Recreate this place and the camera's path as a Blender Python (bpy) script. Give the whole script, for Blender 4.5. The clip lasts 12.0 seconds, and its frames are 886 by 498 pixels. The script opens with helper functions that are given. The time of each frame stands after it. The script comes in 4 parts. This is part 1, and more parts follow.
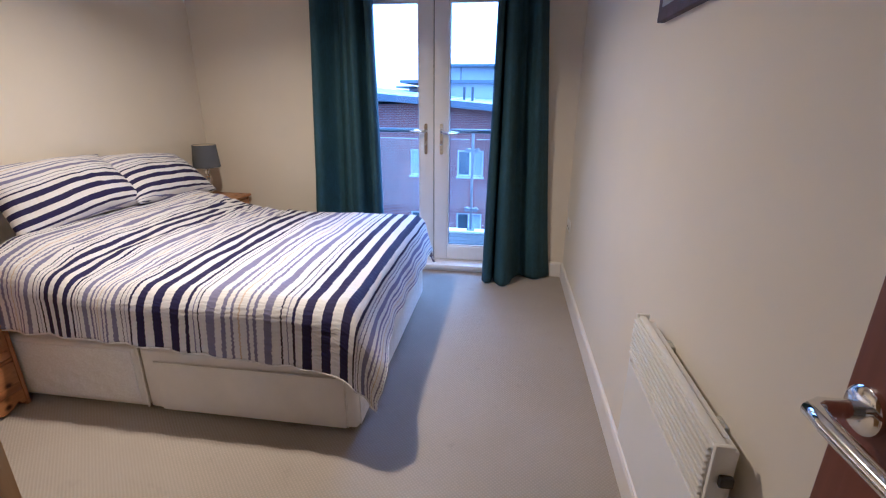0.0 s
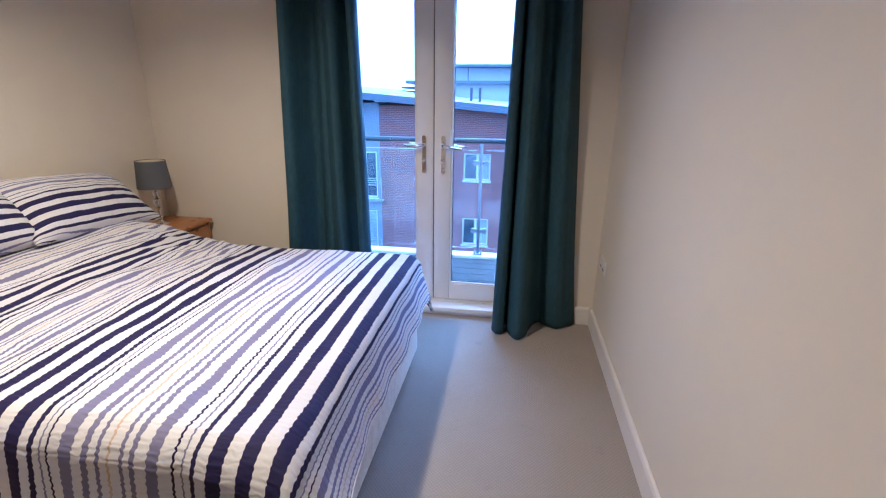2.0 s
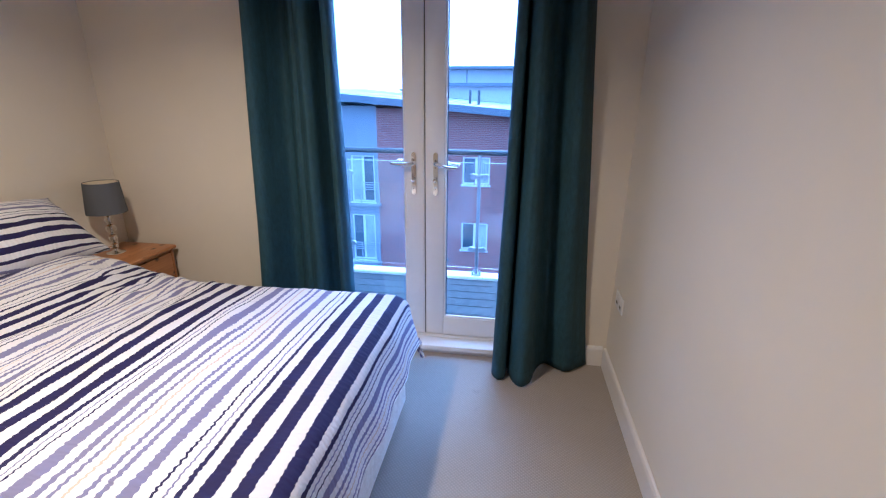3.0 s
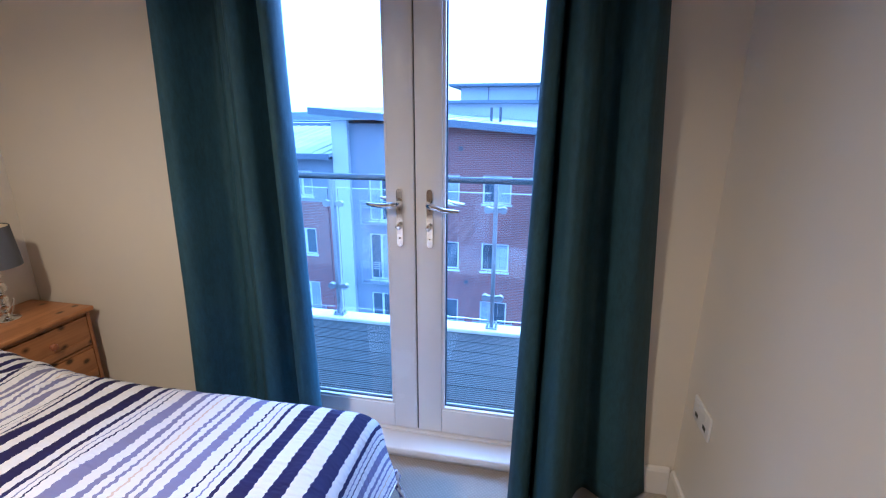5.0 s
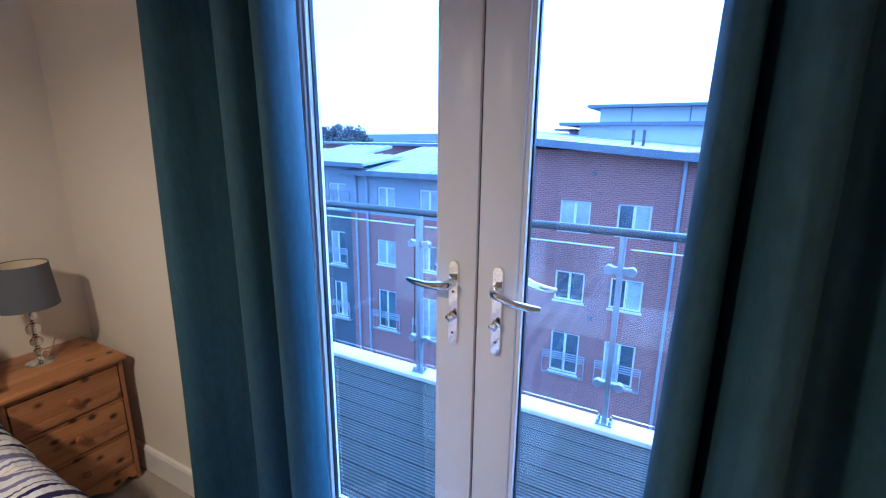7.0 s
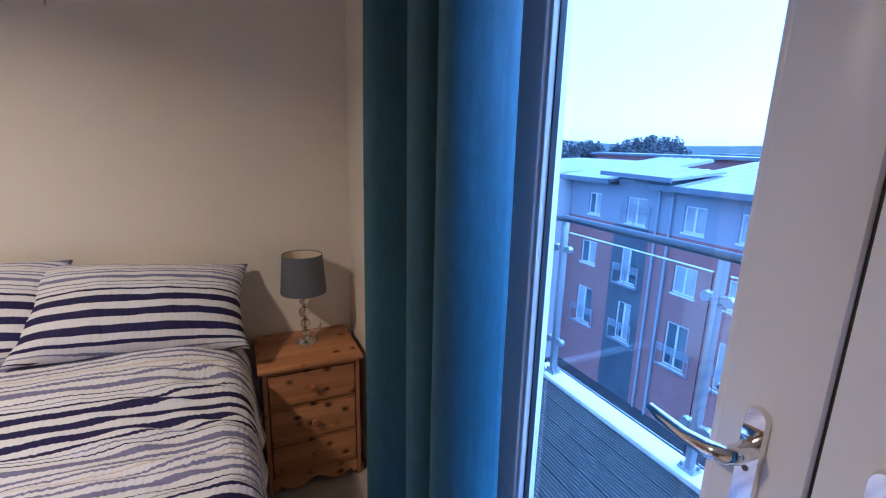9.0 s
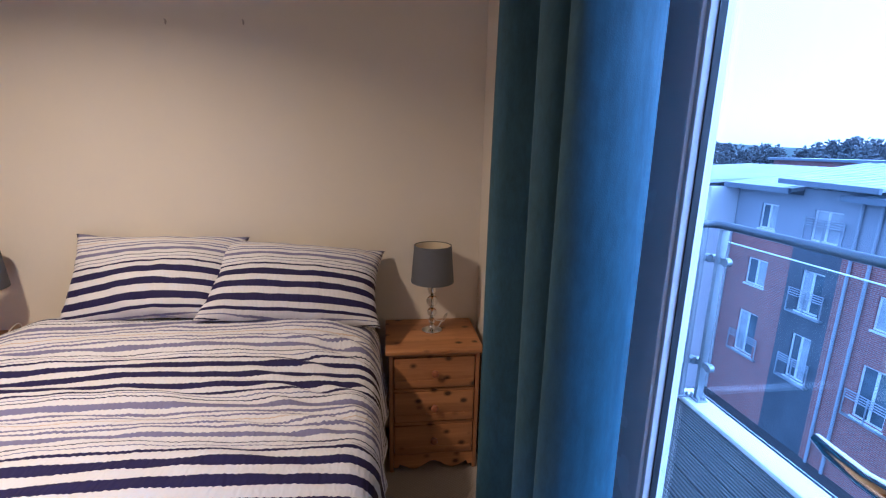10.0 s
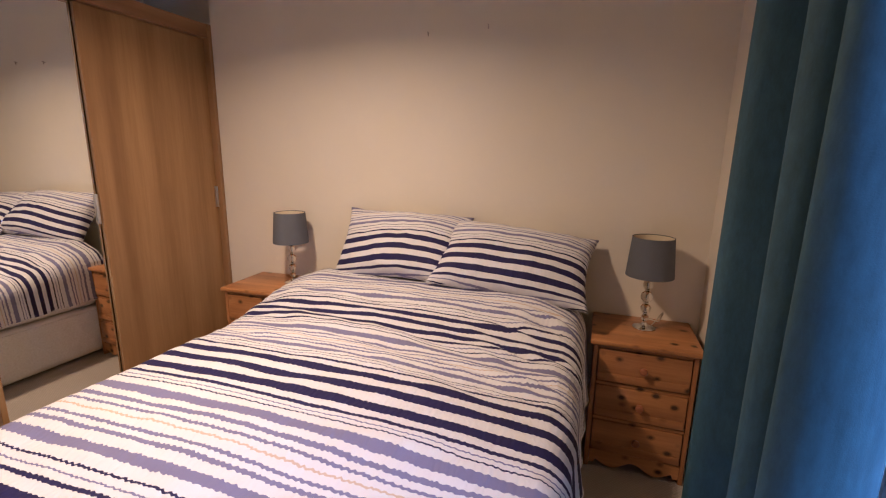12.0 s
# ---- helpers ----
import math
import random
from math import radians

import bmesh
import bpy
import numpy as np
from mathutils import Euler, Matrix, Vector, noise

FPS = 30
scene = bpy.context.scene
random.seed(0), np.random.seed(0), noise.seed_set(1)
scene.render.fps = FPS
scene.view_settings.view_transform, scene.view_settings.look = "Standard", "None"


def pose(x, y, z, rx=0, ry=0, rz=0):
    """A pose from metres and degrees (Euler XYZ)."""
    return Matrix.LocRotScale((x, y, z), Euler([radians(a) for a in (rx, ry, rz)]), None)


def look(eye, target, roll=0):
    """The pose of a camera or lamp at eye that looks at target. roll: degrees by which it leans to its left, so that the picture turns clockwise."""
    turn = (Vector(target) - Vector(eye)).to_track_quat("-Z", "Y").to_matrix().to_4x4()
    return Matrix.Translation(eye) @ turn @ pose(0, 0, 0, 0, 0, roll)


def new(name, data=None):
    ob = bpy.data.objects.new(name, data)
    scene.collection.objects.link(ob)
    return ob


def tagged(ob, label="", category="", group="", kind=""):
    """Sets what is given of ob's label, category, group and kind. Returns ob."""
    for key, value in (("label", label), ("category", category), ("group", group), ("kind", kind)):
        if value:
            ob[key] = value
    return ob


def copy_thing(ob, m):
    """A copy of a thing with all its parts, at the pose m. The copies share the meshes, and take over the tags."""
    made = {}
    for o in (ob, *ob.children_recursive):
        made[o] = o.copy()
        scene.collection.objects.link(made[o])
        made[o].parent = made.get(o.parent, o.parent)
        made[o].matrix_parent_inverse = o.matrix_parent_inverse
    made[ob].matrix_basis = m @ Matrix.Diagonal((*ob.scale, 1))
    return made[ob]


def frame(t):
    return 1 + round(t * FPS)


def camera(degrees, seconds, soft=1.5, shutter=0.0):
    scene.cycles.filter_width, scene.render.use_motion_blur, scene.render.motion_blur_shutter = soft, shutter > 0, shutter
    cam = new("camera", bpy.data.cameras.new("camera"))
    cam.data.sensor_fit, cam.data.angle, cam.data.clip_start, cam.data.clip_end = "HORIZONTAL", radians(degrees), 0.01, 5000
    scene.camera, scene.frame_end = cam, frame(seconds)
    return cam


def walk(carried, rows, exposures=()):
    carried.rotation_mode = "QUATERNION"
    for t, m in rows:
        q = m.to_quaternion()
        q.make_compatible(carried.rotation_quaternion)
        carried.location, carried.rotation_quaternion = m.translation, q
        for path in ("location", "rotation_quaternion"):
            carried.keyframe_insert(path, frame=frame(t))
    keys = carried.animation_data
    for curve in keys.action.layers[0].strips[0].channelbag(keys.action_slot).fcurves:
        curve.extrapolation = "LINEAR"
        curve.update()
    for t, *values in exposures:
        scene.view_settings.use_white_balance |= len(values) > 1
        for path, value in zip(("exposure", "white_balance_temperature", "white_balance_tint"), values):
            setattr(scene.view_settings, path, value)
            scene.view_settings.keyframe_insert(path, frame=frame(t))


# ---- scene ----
cam = camera(89.3, 12.0, soft=1.2)
PATH = [
    (0, (0.578, 1.405, 1.356), (0.317, 3.285, 0.725), 0.5),
    (0.5, (0.556, 1.561, 1.37), (0.278, 3.436, 0.731), 0.9),
    (1, (0.537, 1.765, 1.38), (0.249, 3.639, 0.744), 0.7),
    (1.5, (0.525, 1.94, 1.398), (0.231, 3.813, 0.764), 0.5),
    (2, (0.504, 2.131, 1.392), (0.217, 4.008, 0.762), 0.7),
    (2.5, (0.509, 2.329, 1.422), (0.216, 4.208, 0.802), 0.5),
    (3, (0.482, 2.521, 1.446), (0.196, 4.399, 0.822), 0.5),
    (3.5, (0.457, 2.719, 1.439), (0.162, 4.602, 0.833), 0.5),
    (5.3, (0.466, 3.379, 1.447), (0.035, 5.252, 0.893), 0.2),
    (5.5, (0.474, 3.438, 1.459), (0.006, 5.301, 0.901), 0.2),
    (6, (0.474, 3.624, 1.457), (-0.096, 5.464, 0.919), 0.2),
    (6.5, (0.474, 3.811, 1.482), (-0.281, 5.592, 0.974), 0.6),
    (6.7, (0.465, 3.876, 1.486), (-0.341, 5.639, 0.995), 0.6),
    (8.5, (0.291, 4.350, 1.489), (-1.345, 5.408, 1.041), 1.4),
    (9, (0.221, 4.416, 1.487), (-1.545, 5.239, 1.036), 1.4),
    (9.5, (0.192, 4.438, 1.461), (-1.674, 5.003, 1.017), 1.3),
    (10, (0.22, 4.447, 1.445), (-1.714, 4.701, 1.001), 1.2),
    (10.5, (0.232, 4.487, 1.422), (-1.714, 4.352, 0.977), 0.6),
    (11, (0.276, 4.461, 1.419), (-1.639, 4.1, 0.972), 0.6),
    (11.5, (0.301, 4.437, 1.363), (-1.583, 3.911, 0.946), 1.0),
    (12, (0.324, 4.427, 1.349), (-1.524, 3.787, 0.93), 0.9),
]
walk(cam, [(t, look(eye, target, roll)) for t, eye, target, roll in PATH], [(0.0, 2.26, 3440, 10), (6.7, 2.2, 3450, 9), (8.5, 1.88, 3440, 12), (10.0, 2.0, 3590, 14), (10.5, 2.05, 3790, 17), (12.0, 2.04, 3940, 19)])

# ---- light ----
world = bpy.data.worlds.new("overcast_sky")
scene.world = world
world.use_nodes = True
wn = world.node_tree
sky = wn.nodes.new("ShaderNodeTexSky")
sky.sky_type = "NISHITA"
sky.sun_disc = False
sky.sun_elevation = radians(38)
sky.sun_rotation = radians(20)
sky.air_density, sky.dust_density, sky.ozone_density, sky.altitude = 1.0, 3.2, 2.0, 50
cloud = wn.nodes.new("ShaderNodeMix")
cloud.data_type = "RGBA"
cloud.inputs[0].default_value = 0.68
cloud.inputs[7].default_value = (4.05, 3.80, 3.90, 1)
wn.links.new(sky.outputs[0], cloud.inputs[6])
wn.links.new(cloud.outputs[2], wn.nodes["Background"].inputs[0])
wn.nodes["Background"].inputs[1].default_value = 0.15

sun = new("sun", bpy.data.lights.new("sun", "SUN"))
sun.data.energy, sun.data.angle, sun.data.color = 0.7, radians(60), (0.93, 0.97, 1.0)
sun.matrix_world = look((0, 0, 0), (-math.sin(radians(20)), -math.cos(radians(20)), -0.78))

LAMP = (-0.58, 3.22, 2.27)
for i in range(3):
    bulb = new("ceiling_bulb", bpy.data.lights.new("ceiling_bulb", "AREA"))
    bulb.data.shape, bulb.data.size = "DISK", 0.055
    bulb.data.energy, bulb.data.color, bulb.data.spread = 3.25, (1.0, 0.53, 0.165), radians(151)
    a = radians(90 + 120 * i)
    bulb.matrix_world = look((LAMP[0] + 0.045 * math.cos(a), LAMP[1] + 0.045 * math.sin(a), LAMP[2]), (LAMP[0], LAMP[1], 0))


# ---- materials ----
def nodes_of(name):
    m = bpy.data.materials.new(name)
    m.use_nodes = True
    nt = m.node_tree
    return m, nt, nt.nodes["Principled BSDF"]


def add(nt, kind, **values):
    n = nt.nodes.new("ShaderNode" + kind)
    for k, v in values.items():
        n.inputs[k].default_value = v
    return n


def coords(nt, scale=(1, 1, 1), kind="Object"):
    tc = nt.nodes.new("ShaderNodeTexCoord")
    mp = add(nt, "Mapping", Scale=scale)
    nt.links.new(tc.outputs[kind], mp.inputs["Vector"])
    return mp.outputs[0]


def ramp(nt, fac, stops, mode="LINEAR"):
    r = nt.nodes.new("ShaderNodeValToRGB")
    r.color_ramp.interpolation = mode
    el = r.color_ramp.elements
    while len(el) > 1:
        el.remove(el[-1])
    el[0].position, el[0].color = stops[0][0], (*stops[0][1], 1)
    for p, c in stops[1:]:
        e = el.new(p)
        e.color = (*c, 1)
    nt.links.new(fac, r.inputs[0])
    return r.outputs[0]


def mixed(nt, fac, a, b, blend="MIX"):
    n = nt.nodes.new("ShaderNodeMix")
    n.data_type, n.blend_type = "RGBA", blend
    for sock, v in ((n.inputs[0], fac), (n.inputs[6], a), (n.inputs[7], b)):
        if hasattr(v, "is_linked"):
            nt.links.new(v, sock)
        elif isinstance(v, tuple):
            sock.default_value = (*v, 1)
        else:
            sock.default_value = v
    return n.outputs[2]


def bumped(nt, bsdf, height, strength, distance):
    b = add(nt, "Bump", Strength=strength, Distance=distance)
    nt.links.new(height, b.inputs["Height"])
    nt.links.new(b.outputs[0], bsdf.inputs["Normal"])


def noisy(nt, vec, scale, detail=4.0, rough=0.6):
    n = add(nt, "TexNoise", Scale=scale, Detail=detail, Roughness=rough)
    nt.links.new(vec, n.inputs["Vector"])
    return n.outputs[0]


def plain(name, col, rough=0.5, metal=0.0, var=0.08, vscale=3.0, bump=0.1, bscale=120.0, bdist=0.001, stretch=(1, 1, 1)):
    """A surface of one colour with soft stains, fine grain and uneven gloss."""
    m, nt, b = nodes_of(name)
    v = coords(nt, stretch)
    big, fine = noisy(nt, v, vscale), noisy(nt, v, bscale, 3.0)
    lo, hi = tuple(c * (1 - var) for c in col), tuple(min(1, c * (1 + var)) for c in col)
    nt.links.new(ramp(nt, big, [(0.3, lo), (0.7, hi)]), b.inputs["Base Color"])
    nt.links.new(ramp(nt, big, [(0.2, (rough * 0.85,) * 3), (0.8, (min(1, rough * 1.15),) * 3)]), b.inputs["Roughness"])
    b.inputs["Metallic"].default_value = metal
    if bump:
        bumped(nt, b, fine, bump, bdist)
    return m


def wooden(name, light, dark, axis=2, ring=14.0, rough=0.45, knots=0.0, boards=9.0):
    """Timber with grain along one axis, and knots."""
    m, nt, b = nodes_of(name)
    sc = [ring, ring, ring]
    sc[axis] = ring * 0.06
    v = coords(nt, tuple(sc))
    grain = noisy(nt, v, 1.6, 6.0, 0.65)
    fine = noisy(nt, v, 9.0, 3.0)
    col = ramp(nt, grain, [(0.28, dark), (0.5, tuple((a + c) / 2 for a, c in zip(light, dark))), (0.68, light)])
    col = mixed(nt, 0.25, col, ramp(nt, fine, [(0.3, dark), (0.7, light)]))
    sb = [boards, boards, boards]
    sb[axis] = 0.25
    tone = noisy(nt, coords(nt, tuple(sb)), 1.0, 2.0, 0.4)
    col = mixed(nt, 1.0, col, ramp(nt, tone, [(0.36, (0.80, 0.77, 0.72)), (0.46, (0.95, 0.94, 0.92)), (0.50, (1.0, 1.0, 1.0)), (0.62, (1.12, 1.14, 1.16))]), "MULTIPLY")
    if knots:
        sk = [1.0, 1.0, 1.0]
        sk[axis] = 0.75
        vk = coords(nt, tuple(sk))
        vo = add(nt, "TexVoronoi", Scale=knots)
        nt.links.new(vk, vo.inputs["Vector"])
        k = ramp(nt, vo.outputs["Distance"], [(0.14, (1, 1, 1)), (0.20, (0.6, 0.6, 0.6)), (0.34, (0, 0, 0))])
        some = ramp(nt, vo.outputs["Color"], [(0.46, (0, 0, 0)), (0.50, (1, 1, 1))])
        col = mixed(nt, mixed(nt, 1.0, k, some, "MULTIPLY"), col, tuple(c * 0.18 for c in dark))
    nt.links.new(col, b.inputs["Base Color"])
    b.inputs["Roughness"].default_value = rough
    bumped(nt, b, grain, 0.15, 0.001)
    return m


M_wall = plain("cream_wall_paint", (0.755, 0.69, 0.555), 0.75, var=0.03, vscale=1.2, bump=0.12, bscale=260, bdist=0.0006)
M_ceil = plain("white_ceiling_paint", (0.80, 0.77, 0.72), 0.85, var=0.02)
M_trim = plain("white_gloss_trim", (0.78, 0.74, 0.68), 0.38, var=0.04, vscale=5, bump=0.05)
M_upvc = plain("white_upvc", (0.82, 0.80, 0.79), 0.26, var=0.025, vscale=4, bump=0.02, bscale=60)
M_upvc.node_tree.nodes["Principled BSDF"].inputs["Specular IOR Level"].default_value = 0.2
M_gasket = plain("black_rubber_seal", (0.02, 0.02, 0.022), 0.6)
M_chrome = plain("polished_chrome", (0.80, 0.79, 0.77), 0.09, 1.0, var=0.05, bump=0)
M_steel = plain("brushed_steel", (0.62, 0.64, 0.66), 0.28, 1.0, var=0.08, bump=0.05, bscale=300)
M_pine = wooden("orange_pine", (0.48, 0.225, 0.040), (0.25, 0.100, 0.015), 1, 13, 0.35, 20.0, 14.0)
M_beech = wooden("beech_laminate", (0.355, 0.205, 0.058), (0.225, 0.120, 0.030), 2, 9, 0.42)
M_door = wooden("dark_veneer", (0.19, 0.062, 0.026), (0.115, 0.034, 0.015), 2, 12, 0.4)
M_grey = plain("grey_shade_fabric", (0.118, 0.122, 0.142), 0.9, var=0.08, bump=0.3, bscale=500)
M_lining = plain("cream_shade_lining", (0.75, 0.66, 0.45), 0.8)
M_heater = plain("white_heater_enamel", (0.80, 0.78, 0.74), 0.35, var=0.02, bump=0.02)
M_black = plain("black_plastic", (0.02, 0.02, 0.02), 0.4)
M_socket = plain("white_socket_plastic", (0.80, 0.78, 0.75), 0.3, var=0.01, bump=0)
M_art = plain("dark_canvas_print", (0.07, 0.05, 0.075), 0.7, var=0.6, vscale=9, bump=0.3, bscale=400)
M_base = plain("off_white_divan_fabric", (0.74, 0.70, 0.64), 0.8, var=0.05, vscale=6, bump=0.2, bscale=220)
M_hem = plain("white_cotton_hem", (0.74, 0.71, 0.70), 0.7, var=0.25, vscale=30, bump=0.2, bscale=300)
M_nail = plain("dull_nail", (0.22, 0.18, 0.15), 0.5, 0.6)
M_hook = plain("worn_brass_hook", (0.42, 0.37, 0.31), 0.6)
M_flex = plain("clear_flex", (0.62, 0.58, 0.5), 0.35, bump=0)
M_render_blue = plain("grey_render", (0.31, 0.325, 0.35), 0.85, var=0.08, vscale=0.6, bump=0.2, bscale=30)
M_render_white = plain("white_render", (0.62, 0.63, 0.64), 0.8, var=0.05, vscale=0.5)
M_fascia = plain("slate_fascia", (0.16, 0.18, 0.21), 0.5, var=0.08)
M_far_frame = plain("white_window_frame", (0.75, 0.76, 0.77), 0.4, var=0.03, bump=0)
M_pipe = plain("grey_downpipe", (0.34, 0.36, 0.39), 0.5, var=0.06, bump=0)
M_far_dark = plain("dark_cladding", (0.085, 0.092, 0.105), 0.5, var=0.2, vscale=0.8)
M_rail = plain("dark_anodised_rail", (0.10, 0.11, 0.12), 0.35, 0.6, bump=0)
M_galv = plain("galvanised_rail", (0.45, 0.47, 0.50), 0.4, 0.7, bump=0)
M_asphalt = plain("wet_asphalt", (0.05, 0.05, 0.052), 0.6, var=0.3, vscale=0.3, bump=0.4, bscale=25, bdist=0.01)
M_hill = plain("wooded_hill", (0.055, 0.075, 0.06), 0.95, var=0.4, vscale=0.02, bump=0)
# crown colour greyed and lightened to stand in for distance haze
M_leaf = plain("haze_paled_foliage", (0.115, 0.12, 0.12), 0.9, var=0.4, vscale=1.0, bump=0)
M_bark = plain("bark", (0.06, 0.05, 0.04), 0.9)
M_blue_shed = plain("blue_cladding", (0.05, 0.10, 0.25), 0.5)


def carpet():
    m, nt, b = nodes_of("ribbed_beige_carpet")
    v = coords(nt)
    big, mid = noisy(nt, v, 1.1, 3.0), noisy(nt, v, 7.0, 3.0)
    col = ramp(nt, big, [(0.3, (0.345, 0.30, 0.25)), (0.7, (0.41, 0.362, 0.305))])
    spot = ramp(nt, mid, [(0.64, (0, 0, 0)), (0.76, (0.35, 0.35, 0.35))])
    col = mixed(nt, spot, col, (0.19, 0.165, 0.14))
    wv = nt.nodes.new("ShaderNodeTexWave")
    wv.bands_direction = "DIAGONAL"
    for k, x in (("Scale", 40.0), ("Distortion", 0.8), ("Detail", 1.0)):
        wv.inputs[k].default_value = x
    nt.links.new(v, wv.inputs["Vector"])
    vo = add(nt, "TexVoronoi", Scale=150.0)
    nt.links.new(v, vo.inputs["Vector"])
    w2 = nt.nodes.new("ShaderNodeTexWave")
    w2.bands_direction = "DIAGONAL"
    for k, x in (("Scale", 40.0), ("Distortion", 0.8), ("Detail", 1.0)):
        w2.inputs[k].default_value = x
    nt.links.new(coords(nt, (-1, 1, 1)), w2.inputs["Vector"])
    mx = mixed(nt, 0.3, mixed(nt, 1.0, wv.outputs[0], w2.outputs[0], "MULTIPLY"), vo.outputs["Distance"])
    col = mixed(nt, 0.24, col, ramp(nt, mx, [(0.1, (0.18, 0.16, 0.135)), (0.7, (0.42, 0.38, 0.33))]))
    nt.links.new(col, b.inputs["Base Color"])
    b.inputs["Roughness"].default_value = 0.95
    bumped(nt, b, mx, 0.45, 0.003)
    return m


NAVY, SLATE, TAN, WHITE = (0.020, 0.016, 0.082), (0.20, 0.19, 0.34), (0.56, 0.44, 0.33), (0.70, 0.68, 0.70)
# stripes over one repeat of 0.63 m, from the middle of the three wide navy bands
STRIPES = [(0.000, 0.021, NAVY), (0.063, 0.105, NAVY), (0.135, 0.148, NAVY), (0.166, 0.172, SLATE), (0.186, 0.191, NAVY),
           (0.212, 0.239, SLATE), (0.260, 0.273, SLATE), (0.287, 0.293, SLATE), (0.309, 0.319, TAN), (0.334, 0.340, SLATE),
           (0.354, 0.364, SLATE), (0.384, 0.408, SLATE), (0.431, 0.438, NAVY), (0.456, 0.461, SLATE),
           (0.480, 0.494, NAVY), (0.525, 0.568, NAVY), (0.609, 0.630, NAVY)]


def striped(name, ripple, wander):
    m, nt, b = nodes_of(name)
    uv = nt.nodes.new("ShaderNodeUVMap")
    uv.uv_map = "fabric"
    sep = nt.nodes.new("ShaderNodeSeparateXYZ")
    nt.links.new(uv.outputs[0], sep.inputs[0])
    mp = add(nt, "Mapping", Scale=(9, 34, 1))
    nt.links.new(uv.outputs[0], mp.inputs["Vector"])
    pucker = noisy(nt, mp.outputs[0], 1.6, 1.0, 0.4)
    # seersucker: small scallops along every stripe, on top of a slow drift
    scallop = nt.nodes.new("ShaderNodeTexWave")
    scallop.bands_direction = "Y"
    for k, x in (("Scale", 16.0), ("Distortion", 5.0), ("Detail", 1.0), ("Detail Scale", 2.2)):
        scallop.inputs[k].default_value = x
    nt.links.new(uv.outputs[0], scallop.inputs["Vector"])
    drift = nt.nodes.new("ShaderNodeMath")
    drift.operation = "MULTIPLY_ADD"
    drift.inputs[1].default_value = wander
    nt.links.new(pucker, drift.inputs[0])
    nt.links.new(sep.outputs[0], drift.inputs[2])
    wob = nt.nodes.new("ShaderNodeMath")
    wob.operation = "MULTIPLY_ADD"
    wob.inputs[1].default_value = ripple
    nt.links.new(scallop.outputs[1], wob.inputs[0])
    nt.links.new(drift.outputs[0], wob.inputs[2])
    div = nt.nodes.new("ShaderNodeMath")
    div.operation, div.inputs[1].default_value = "MULTIPLY", 1 / 0.63
    nt.links.new(wob.outputs[0], div.inputs[0])
    fr = nt.nodes.new("ShaderNodeMath")
    fr.operation = "FRACT"
    nt.links.new(div.outputs[0], fr.inputs[0])

    def half(lo, hi):
        stops = [(0.0, WHITE)]
        for a, c, col in STRIPES:
            a, c = a / 0.63, c / 0.63
            if lo <= (a + c) / 2 < hi:
                if a <= 0:
                    stops = [(0.0, col), (c, WHITE)]
                else:
                    stops += [(a, col)] + ([(c, WHITE)] if c < 0.999 else [])
        return ramp(nt, fr.outputs[0], stops, "CONSTANT")
    gt = nt.nodes.new("ShaderNodeMath")
    gt.operation, gt.inputs[1].default_value = "GREATER_THAN", 0.5
    nt.links.new(fr.outputs[0], gt.inputs[0])
    col = mixed(nt, gt.outputs[0], half(0, 0.5), half(0.5, 1))
    weave = noisy(nt, mp.outputs[0], 30.0, 2.0)
    col = mixed(nt, 0.35, col, ramp(nt, weave, [(0.3, (0.84, 0.84, 0.86)), (0.7, (1, 1, 1))]), "MULTIPLY")
    nt.links.new(col, b.inputs["Base Color"])
    b.inputs["Roughness"].default_value = 0.75
    b.inputs["Specular IOR Level"].default_value = 0.25
    bumped(nt, b, mixed(nt, 0.14, pucker, scallop.outputs[0]), 0.8, 0.005)
    return m


def curtain_cloth():
    m, nt, b = nodes_of("teal_curtain_cloth")
    v = coords(nt)
    weave = noisy(nt, v, 420.0, 2.0)
    big = noisy(nt, v, 2.0, 3.0)
    nt.links.new(ramp(nt, big, [(0.3, (0.028, 0.062, 0.089)), (0.7, (0.038, 0.080, 0.114))]), b.inputs["Base Color"])
    b.inputs["Roughness"].default_value = 0.7
    b.inputs["Specular IOR Level"].default_value = 0.3
    slub = noisy(nt, coords(nt, (60, 60, 22)), 1.0, 5.0, 0.7)
    tone = b.inputs["Base Color"].links[0].from_socket
    nt.links.new(mixed(nt, 1.0, tone, ramp(nt, slub, [(0.3, (0.78, 0.80, 0.80)), (0.7, (1.22, 1.2, 1.2))]), "MULTIPLY"), b.inputs["Base Color"])
    streak = noisy(nt, coords(nt, (20, 20, 0.5)), 1.0, 2.0, 0.5)
    fold = add(nt, "Bump", Strength=0.22, Distance=0.012)
    nt.links.new(streak, fold.inputs["Height"])
    bumped(nt, b, weave, 0.35, 0.0008)
    nt.links.new(fold.outputs[0], b.inputs["Normal"].links[0].from_node.inputs["Normal"])
    return m


def quilted():
    m, nt, b = nodes_of("quilted_mattress_ticking")
    v = coords(nt, (1, 1, 1))
    vo = add(nt, "TexVoronoi", Scale=17.0)
    nt.links.new(v, vo.inputs["Vector"])
    fine = noisy(nt, v, 90.0, 2.0)
    nt.links.new(ramp(nt, fine, [(0.3, (0.70, 0.67, 0.63)), (0.7, (0.80, 0.78, 0.75))]), b.inputs["Base Color"])
    b.inputs["Roughness"].default_value = 0.6
    bumped(nt, b, vo.outputs["Distance"], 0.5, 0.012)
    return m


